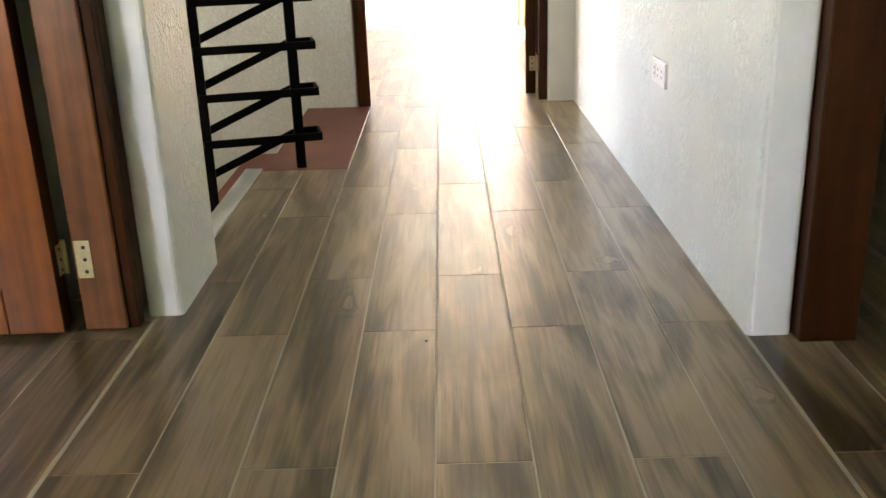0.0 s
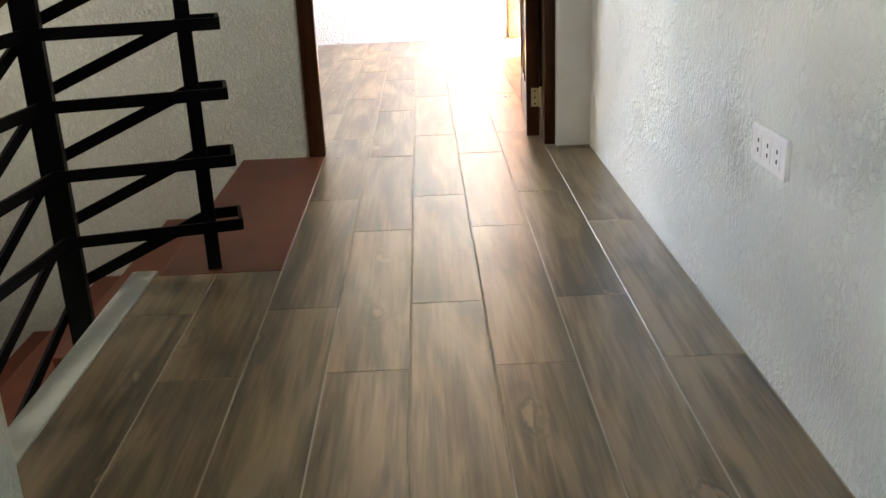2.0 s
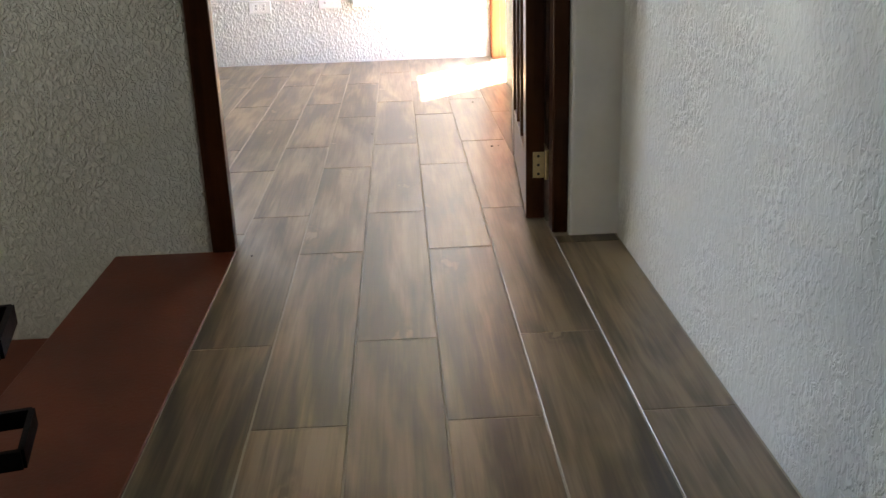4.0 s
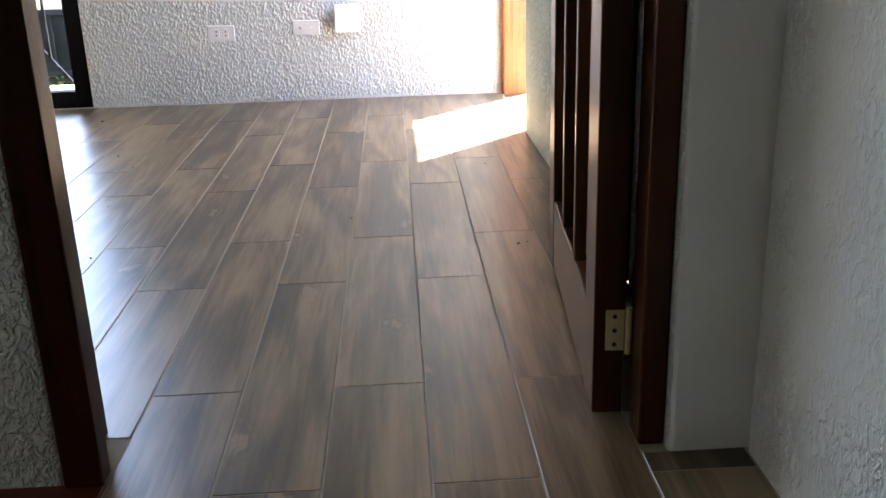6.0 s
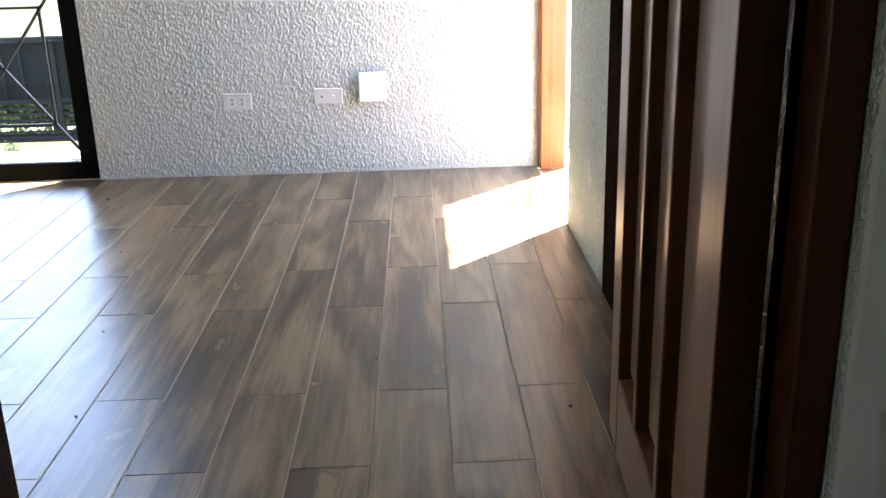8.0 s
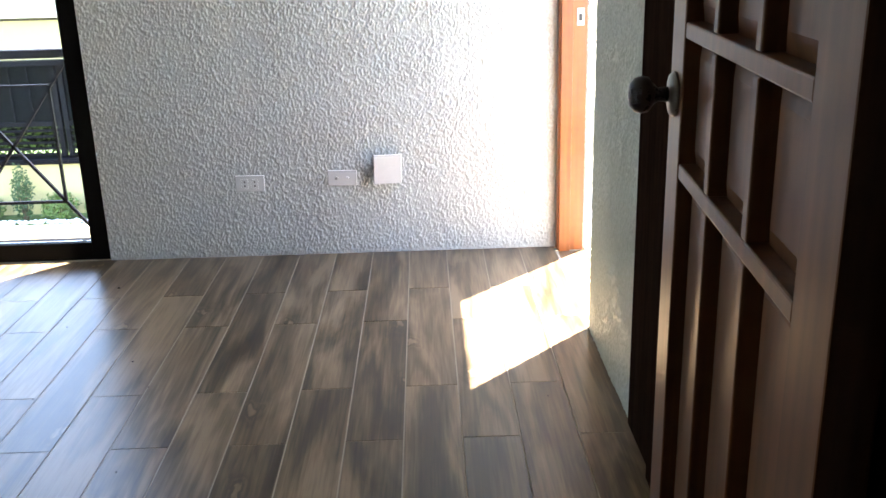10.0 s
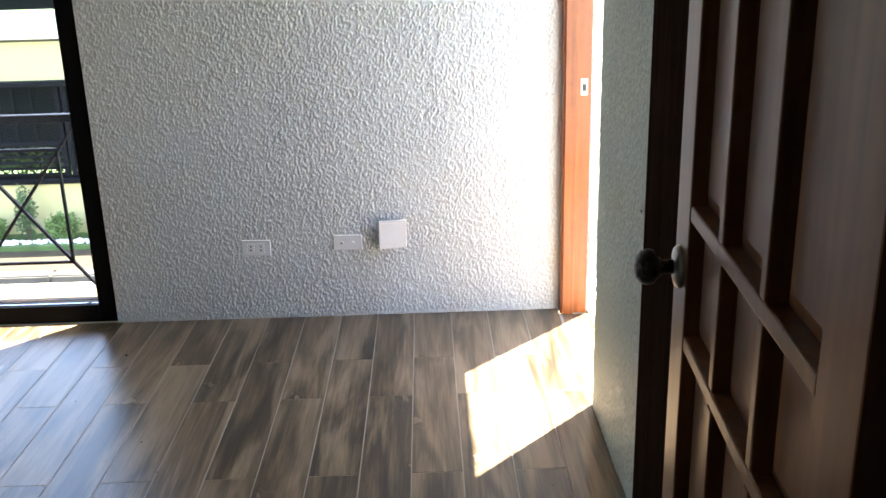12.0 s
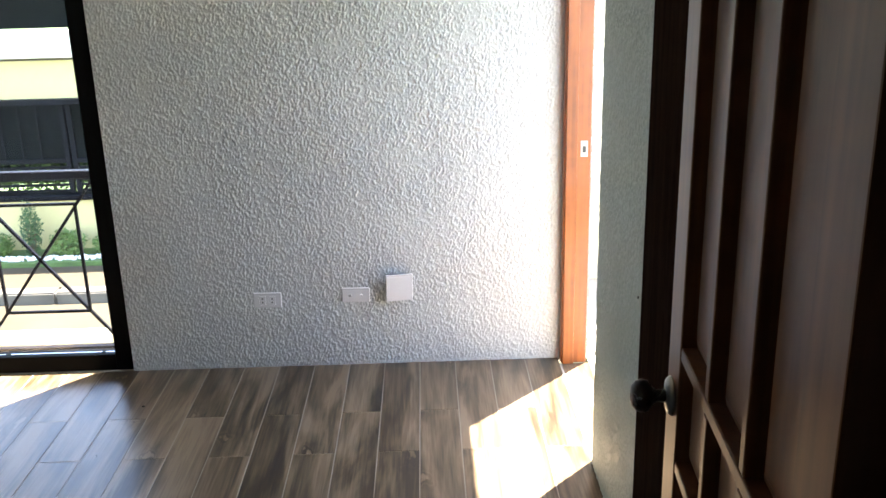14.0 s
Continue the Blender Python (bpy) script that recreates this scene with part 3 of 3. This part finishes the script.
# hall doors at the start of the corridor
frame_d = thing("hall_door_frame", "reddish-brown wooden door frame beside the short wall end", "door frame", kind="structure")
M_JAMB = material("red_brown_varnished_wood", (0.22, 0.073, 0.022), 0.36, spread=0.3, grain=(45, 45, 2.2), fine=25, bump=0.1, coat=0.15)
jl = part("jamb", boxes((-0.727, -0.640, -2.372, -2.21, 0.001, HEAD), bevel=0.004), M_JAMB, frame_d)
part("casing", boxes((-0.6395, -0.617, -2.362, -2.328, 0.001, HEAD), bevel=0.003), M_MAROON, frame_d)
part("jamb", boxes((-1.62, -1.53, -2.372, -2.21, 0.001, HEAD), bevel=0.004), M_JAMB, frame_d)
part("head", boxes((-1.62, -0.617, -2.372, -2.21, HEAD + 0.001, HEAD + 0.055), bevel=0.004), M_JAMB, frame_d)
hp = part("hinge_plate", boxes((-0.722, -0.690, -2.3748, -2.3722, 0.118, 0.198), bevel=0.001), M_BRASS, jl, "brass hinge leaf with screws")
for dz in (-0.026, 0.0, 0.026):
    bm = bmesh.new()
    cyl(bm, (-0.703, -2.3758, 0.158 + dz), (-0.703, -2.3747, 0.158 + dz), 0.004, n=10)
    part("screw", bm, M_SLOT, hp)
hall_door = panel_door("hall_door", "orange varnished panelled wooden door, nearly shut", 0.78, 2.03, M_ORANGE, columns=2, hinges=(0.158, 1.0, 1.85), knob=True)
hall_door.matrix_basis = pose(-0.757, -2.355, 0, 0, 0, 180 + 1)

frame_e = thing("side_room_door_frame", "dark reddish-brown wooden door frame at the corridor corner", "door frame", kind="structure")
part("jamb", boxes((0.6885, 0.797, -2.532, -2.36, 0.001, HEAD), bevel=0.004), M_MAROON, frame_e)
part("jamb", boxes((1.55, 1.639, -2.532, -2.36, 0.001, HEAD), bevel=0.004), M_MAROON, frame_e)
part("head", boxes((0.6885, 1.639, -2.532, -2.36, HEAD + 0.001, HEAD + 0.055), bevel=0.004), M_MAROON, frame_e)


# ---- wall plates ----
def wall_plate(name, label, category, w, h, holes):
    """A bevelled plate in the xz plane, its face towards -y; holes: (x, z, w, h) of the sockets and their slots."""
    ob = thing(name, label, category)
    part("plate", boxes((-w / 2, w / 2, -0.009, 0.0, -h / 2, h / 2), bevel=0.003), M_PLATE, ob)
    for x, z, sw, sh, kind in holes:
        if kind == "socket":
            s = part("socket", boxes((x - sw / 2, x + sw / 2, -0.0098, -0.0088, z - sh / 2, z + sh / 2), bevel=0.001), M_PLATE, ob)
            for dx in (0.0,):
                for dz in (-0.008, 0.008):
                    part("slot", boxes((x + dx - 0.0028, x + dx + 0.0028, -0.0104, -0.0099, z + dz - 0.0036, z + dz + 0.0036), bevel=0.0002, segments=1), M_SLOT, s)
        else:
            bm = bmesh.new()
            cyl(bm, (x, -0.0155, z), (x, -0.0088, z), sw / 2, n=16)
            part("jack", bm, M_STEEL if kind == "jack" else M_PLATE, ob)
    return ob


ob = wall_plate("power_outlet", "white plastic double outlet plate on the textured wall", "outlet", 0.117, 0.067,
                [(-0.02, 0, 0.026, 0.040, "socket"), (0.02, 0, 0.026, 0.040, "socket")])
ob.matrix_basis = pose(-0.629, FAR - 0.001, 0.306, 0, 1.0, 0)
ob = wall_plate("antenna_outlet", "white plastic plate with a coaxial jack and a button", "outlet", 0.117, 0.064,
                [(-0.024, 0, 0.013, 0.013, "jack"), (0.022, 0, 0.011, 0.011, "cap")])
ob.matrix_basis = pose(-0.259, FAR - 0.001, 0.318, 0, 1.0, 0)
ob = wall_plate("corridor_outlet", "white plastic triple outlet plate on the corridor wall", "outlet", 0.152, 0.066,
                [(-0.042, 0, 0.026, 0.040, "socket"), (0.0, 0, 0.026, 0.040, "socket"), (0.042, 0, 0.026, 0.040, "socket")])
ob.matrix_basis = pose(0.6025, -1.674, 0.381, 0, 0, -90)
cover = thing("junction_box_cover", "white square box cover hanging loose off the wall", "box cover")
part("cover", boxes((-0.056, 0.056, -0.006, 0.0, -0.061, 0.061), bevel=0.0025), M_PLATE, cover).matrix_basis = pose(-0.076, FAR - 0.030, 0.355, 7, 0.6, 9)
part("box", boxes((-0.118, -0.026, FAR - 0.018, FAR - 0.0005, 0.305, 0.405), bevel=0.002), M_SLOT, cover)

# ---- specks of debris on the floor, a plugged hole in the wall ----
rng = random.Random(3)
bm = bmesh.new()
for x, y, r in ((-1.09, 2.72, 0.006), (-0.615, 0.973, 0.0035), (-0.259, -0.048, 0.003), (-0.845, 2.058, 0.0035), (-0.009, 1.205, 0.0028), (0.397, 0.938, 0.0042),
                (0.42, 0.95, 0.002), (-0.70, 1.42, 0.0025), (-1.154, 2.354, 0.003), (0.397, 1.74, 0.0026), (-0.748, 1.878, 0.0028), (-1.061, 1.827, 0.0028),
                (-0.02, -2.474, 0.004)):
    bmesh.ops.create_icosphere(bm, subdivisions=1, radius=r, matrix=Matrix.Translation((x, y, r * 0.5)) @ Matrix.Scale(0.6, 4, (0, 0, 1)))
tagged(part("debris", bm, M_SLOT), "small dark specks of building debris on the floor", "debris", "", "stuff")
bm = bmesh.new()
cyl(bm, (0.5885, 1.632, 0.826), (0.600, 1.632, 0.826), 0.004, n=10)
tagged(part("wall_plug", bm, M_SLOT), "small dark plug in the textured wall", "wall plug")

# ---- sliding window at the far wall ----
window = thing("window_1", "black aluminium sliding window reaching the floor", "window", kind="structure")
for nm, b in (("frame_side", (-1.298, -1.2255, FAR + 0.004, FAR + 0.075, 0.004, 2.118)), ("frame_side", (-3.648, -3.575, FAR + 0.004, FAR + 0.075, 0.004, 2.118)),
              ("frame_bottom", (-3.5745, -1.2985, FAR + 0.004, FAR + 0.075, 0.004, 0.076)), ("frame_top", (-3.5745, -1.2985, FAR + 0.004, FAR + 0.075, 2.05, 2.118)),
              ("meeting_stile", (-2.464, -2.410, FAR + 0.012, FAR + 0.066, 0.0765, 2.0495))):
    part(nm, boxes(b, bevel=0.003), M_ALU, window)
for x0, x1 in ((-2.4095, -1.2986), (-3.5744, -2.4645)):
    pane = part("pane", boxes((x0, x1, FAR + 0.036, FAR + 0.041, 0.0765, 2.0495)), M_GLASS, window)
    pane.visible_shadow = False
structure("sill", boxes((-3.649, -1.226, FAR + 0.0, FAR + 0.36, -0.14, 0.002), bevel=0.003), M_TRIM, "pale concrete window ledge", "sill")
structure("ledge", boxes((-4.4, -1.0, FAR + 0.30, FAR + 0.36, 0.003, 0.055), bevel=0.004), M_TRIM, "pale raised lip of the window ledge", "sill")

# window guard outside, flat bars in a crossed pattern
guard = thing("window_guard", "black steel window guard with crossed bars outside the window", "railing")
GY = FAR + 0.22


def guard_bar(p, q, w=0.012):
    bm = bmesh.new()
    bar(bm, (p[0], GY, p[1]), (q[0], GY, q[1]), 0.012, w, up=(0, 1, 0))
    part("bar", bm, M_BLACK, guard)


def guard_bay(xr, w=0.365):
    """One bay: inner rectangle with a cross that runs on to the outer corners."""
    xl = xr - w
    z0, z1, e = 0.197, 0.688, 0.085
    guard_bar((xl, z1), (xr, z1))
    guard_bar((xl, z0), (xr, z0))
    guard_bar((xr, z0), (xr, z1))
    guard_bar((xl, z0), (xl, z1))
    guard_bar((xl - e, z1 + 0.1), (xr + e, z0 - 0.11))
    guard_bar((xr + e, z1 + 0.1), (xl - e, z0 - 0.11))


for i in range(5):
    guard_bay(-1.457 - 0.535 * i)
part("top_rail", boxes((-4.2, -1.10, GY - 0.02, GY + 0.02, 0.80, 0.835), bevel=0.004), M_BLACK, guard)
part("bottom_rail", boxes((-4.2, -1.10, GY - 0.015, GY + 0.015, 0.004, 0.03), bevel=0.003), M_BLACK, guard)
part("post", boxes((-1.115, -1.085, GY - 0.015, GY + 0.015, 0.004, 0.80), bevel=0.003), M_BLACK, guard)
part("post", boxes((-4.23, -4.20, GY - 0.015, GY + 0.015, 0.004, 0.80), bevel=0.003), M_BLACK, guard)

# balcony outside the corner doorway
structure("balcony_floor", boxes((0.7205, 2.2, 1.2, 4.2, -0.2, -0.01)), M_BALCONY, "pale cream balcony floor in the sun", "balcony")
structure("balcony_wall", boxes((2.0, 2.15, 1.2, 4.2, -0.0099, 0.95), (0.75, 2.0, 4.05, 4.2, -0.0099, 2.4), bevel=0.005), M_TRIM, "pale balcony parapet", "wall")

# ---- outside: ground, street, house over the road ----
GZ = -2.6
structure("ground", boxes((-400, 400, -300, 900, GZ - 0.3, GZ - 0.06)), M_GRASS, "flat green ground reaching the horizon", "ground")
structure("road", boxes((-60, 60, 4.5, 10.75, GZ - 0.0599, GZ), bevel=0.01), M_CONC, "pale concrete road in full sun", "road")
structure("pavement", boxes((-60, 60, 11.0, 11.85, GZ - 0.0599, GZ + 0.14)), M_CONC, "pale concrete pavement", "pavement")
bm = bmesh.new()
for i in range(30):
    box(bm, -16 + 0.8 * i, -16 + 0.8 * i + 0.79, 10.76, 10.99, GZ - 0.0599, GZ + 0.15)
bmesh.ops.bevel(bm, geom=bm.edges[:], offset=0.02, segments=2, affect="EDGES")
tagged(part("kerb", bm, M_KERB), "weathered concrete kerb stones along the road", "kerb", "", "structure")
structure("planting_bed", boxes((-60, 60, 11.86, 12.5, GZ - 0.0599, GZ + 0.2)), M_GRASS, "narrow grass planting bed at the foot of the house", "lawn")

house = thing("yellow_house", "pale yellow house with dark barred windows across the road", "house")
HY = 12.5
part("wall", boxes((-14, 2, HY, HY + 0.2, GZ, -1.62), (-14, 2, HY, HY + 0.2, -0.2, 0.32)), M_CREAM, house)
part("ledge", boxes((-14, 2, HY - 0.12, HY + 0.2, -0.28, -0.201), bevel=0.01), M_BLACK, house)
part("trim_band", boxes((-14, 2, HY - 0.10, HY + 0.2, 0.36, 0.72), bevel=0.01), M_TRIM, house)
part("shadow_gap", boxes((-14, 2, HY + 0.02, HY + 0.2, 0.3201, 0.3599)), M_KERB, house)
part("upper_wall", boxes((-14, 2, HY + 0.5, HY + 0.7, 0.7201, 1.6)), M_DARKGLASS, house)
part("roof", boxes((-14.4, 2.4, HY + 0.3, HY + 5, 1.601, 1.75)), M_KERB, house)
part("inner_wall", boxes((-14, 2, HY + 0.9, HY + 1.0, -1.62, -0.201)), M_DARKGLASS, house)
bm = bmesh.new()
garden_rng = random.Random(77)
for _ in range(2600):
    p = Vector((garden_rng.uniform(-10, -2.5), HY + garden_rng.uniform(0.22, 0.5), garden_rng.uniform(-1.6, -1.12)))
    m = Matrix.Translation(p) @ Euler([garden_rng.uniform(0, 6.3) for _ in range(3)]).to_matrix().to_4x4()
    r = garden_rng.uniform(0.03, 0.06)
    bm.faces.new([bm.verts.new(m @ Vector(q)) for q in ((0, -r, 0), (r * 0.5, 0, 0), (0, r, 0), (-r * 0.5, 0, 0))])
part("planter", bm, M_LEAF, house, "green plants behind the slatted rail")
part("window_sill", boxes((-14, 2, HY - 0.06, HY + 0.2, -1.66, -1.58), bevel=0.01), M_BLACK, house)
for i in range(10):
    x = -12.5 + 1.25 * i
    win = part("window", boxes((x, x + 0.07, HY + 0.02, HY + 0.1, -1.57, -0.29), (x + 1.15, x + 1.22, HY + 0.02, HY + 0.1, -1.57, -0.29),
                               (x + 0.071, x + 1.149, HY + 0.02, HY + 0.1, -1.13, -1.06), bevel=0.006), M_BLACK, house)
    part("pane", boxes((x + 0.071, x + 1.149, HY + 0.06, HY + 0.07, -1.059, -0.29)), M_DARKGLASS, win)
    for j in range(5):
        part("slat", boxes((x + 0.071, x + 1.149, HY + 0.03, HY + 0.06, -1.55 + 0.085 * j, -1.515 + 0.085 * j)), M_BLACK, win)
    for j in range(3):
        part("bar", boxes((x + 0.30 + 0.26 * j, x + 0.325 + 0.26 * j, HY + 0.01, HY + 0.03, -1.06, -0.29)), M_BLACK, win)


def leafy(bm, centre, size, count, leaf, rng, taper=0.0):
    """Many small bent leaves filling an uneven mass."""
    for _ in range(count):
        d = Vector((rng.gauss(0, 1), rng.gauss(0, 1), rng.gauss(0, 1))).normalized() * (rng.random() ** 0.35)
        bulge = 1 + 0.3 * noise.noise(d * 2.2 + Vector(centre))
        h = (d.z + 1) / 2
        k = bulge * (1 - taper * h)
        p = Vector((centre[0] + d.x * size[0] * k, centre[1] + d.y * size[1] * k, centre[2] + d.z * size[2] * bulge))
        m = Matrix.Translation(p) @ Euler((rng.uniform(0, 6.3), rng.uniform(0, 6.3), rng.uniform(0, 6.3))).to_matrix().to_4x4()
        s = leaf * rng.uniform(0.6, 1.4)
        v = [bm.verts.new(m @ Vector(q)) for q in ((0, -s, 0), (s * 0.42, 0, s * 0.12), (0, s, 0), (-s * 0.42, 0, s * 0.12))]
        bm.faces.new((v[0], v[1], v[2]))
        bm.faces.new((v[0], v[2], v[3]))


def shrub(name, label, x, y, size, count, mat, seed, taper=0.0, leaf=0.03):
    rng = random.Random(seed)
    ob = thing(name, label, "shrub", (x, y, GZ + 0.2), group="shrubs in front of the house")
    bm = bmesh.new()
    for i in range(5):
        a = i * 1.26
        cyl(bm, (0.02 * math.cos(a), 0.02 * math.sin(a), 0), (size[0] * 0.4 * math.cos(a), size[1] * 0.4 * math.sin(a), size[2] * 1.2), 0.012, 0.005, 6)
    part("stems", bm, M_BARK, ob)
    bm = bmesh.new()
    leafy(bm, (0, 0, size[2]), size, count, leaf, rng, taper)
    part("foliage", bm, mat, ob)
    return ob


for i in range(6):
    bx = -5.62 - 1.5 * i + (0.9 if i == 5 else 0)
    shrub("cypress_shrub", "tall narrow dark green shrub against the yellow wall", bx, 12.22, (0.17, 0.15, 0.40), 900, M_LEAF_D, 10 + i, 0.25, 0.026)
    shrub("round_shrub", "round bright green shrub in the planting bed", bx + 0.5, 12.2, (0.26, 0.2, 0.20), 900, M_LEAF, 30 + i)
    shrub("round_shrub", "low yellow-green shrub in the planting bed", bx - 0.62, 12.2, (0.32, 0.2, 0.13), 800, M_LEAF, 50 + i)
    shrub("round_shrub", "low yellow-green shrub in the planting bed", bx + 1.02, 12.25, (0.18, 0.16, 0.16), 500, M_LEAF, 70 + i)
rng = random.Random(5)
bm = bmesh.new()
for _ in range(900):
    p = (rng.uniform(-12, -2), rng.uniform(11.95, 12.1), GZ + 0.215)
    bmesh.ops.create_icosphere(bm, subdivisions=1, radius=rng.uniform(0.015, 0.035), matrix=Matrix.Translation(p))
tagged(part("pebbles", bm, M_STONE), "white pebbles edging the planting bed", "pebbles", "", "stuff")

# ---- floor tiles ----
TW, TL, GAP, END = 0.15, 0.79, 0.0034, 0.0024


def tile_mesh(w, l):
    bm = bmesh.new()
    c, z = 0.0007, 0.0
    lo = [bm.verts.new(p) for p in ((0, 0, -0.008), (w, 0, -0.008), (w, l, -0.008), (0, l, -0.008))]
    mid = [bm.verts.new(p) for p in ((0, 0, z - c), (w, 0, z - c), (w, l, z - c), (0, l, z - c))]
    top = [bm.verts.new(p) for p in ((c, c, z), (w - c, c, z), (w - c, l - c, z), (c, l - c, z))]
    bm.faces.new(top)
    for a, b in ((lo, mid), (mid, top)):
        for i in range(4):
            bm.faces.new((a[i], a[(i + 1) % 4], b[(i + 1) % 4], b[i]))
    bmesh.ops.recalc_face_normals(bm, faces=bm.faces[:])
    me = bpy.data.meshes.new("tile")
    bm.to_mesh(me)
    bm.free()
    me.materials.append(M_PLANK)
    return me


TILES = {}


def lay(x0, x1, y0, y1):
    """Tiles over a rectangle of the plan, on the one grid of the whole floor, cut at its edges."""
    for k in range(math.floor(x0 / TW + 1e-6), math.ceil(x1 / TW - 1e-6)):
        first = 0.25 if k % 2 == 0 else -0.05
        for j in range(math.floor((y0 - first) / TL), math.ceil((y1 - first) / TL)):
            a0, a1 = max(k * TW + GAP / 2, x0), min((k + 1) * TW - GAP / 2, x1)
            b0, b1 = max(first + j * TL + END / 2, y0), min(first + (j + 1) * TL - END / 2, y1)
            if a1 - a0 < 0.01 or b1 - b0 < 0.01:
                continue
            key = (round(a1 - a0, 4), round(b1 - b0, 4))
            if key not in TILES:
                TILES[key] = tile_mesh(*key)
            t = new("tile", TILES[key])
            t.location = (a0, b0, random.uniform(-0.0002, 0.0002))
            t.parent = floor


lay(-0.30, 0.45, -4.4, FAR - 0.0005)
lay(0.45, 0.6010, -4.4, -0.0005)
lay(-0.5935, -0.30, -4.4, -1.0975)
lay(0.45, 0.5915, 0.1205, FAR - 0.0005)
lay(-2.4, -0.30, 0.1205, FAR - 0.0005)
lay(0.5935, 0.72, 2.223, 2.9995)
lay(-1.65, -0.595, -4.4, -2.33)
lay(0.6055, 0.75, -4.4, -2.4905)
lay(0.75, 1.65, -4.4, -0.9)


def lay_far(name, patches):
    """The rest of the tiles, behind and beside the way, in one mesh."""
    bm = bmesh.new()
    for x0, x1, y0, y1 in patches:
        for k in range(math.floor(x0 / TW + 1e-6), math.ceil(x1 / TW - 1e-6)):
            first = 0.25 if k % 2 == 0 else -0.05
            for j in range(math.floor((y0 - first) / TL), math.ceil((y1 - first) / TL)):
                a0, a1 = max(k * TW + GAP / 2, x0), min((k + 1) * TW - GAP / 2, x1)
                b0, b1 = max(first + j * TL + END / 2, y0), min(first + (j + 1) * TL - END / 2, y1)
                if a1 - a0 > 0.01 and b1 - b0 > 0.01:
                    box(bm, a0, a1, b0, b1, -0.008, 0.0)
    tagged(part(name, bm, M_PLANK, floor), "", "", "", "stuff")


lay_far("tiles", [(-3.6995, -2.4005, 0.1205, FAR - 0.0005), (-2.299, 2.399, -6.999, -4.4005), (-2.299, -1.6505, -4.4, -2.33), (1.6505, 2.399, -4.4, -0.11)])
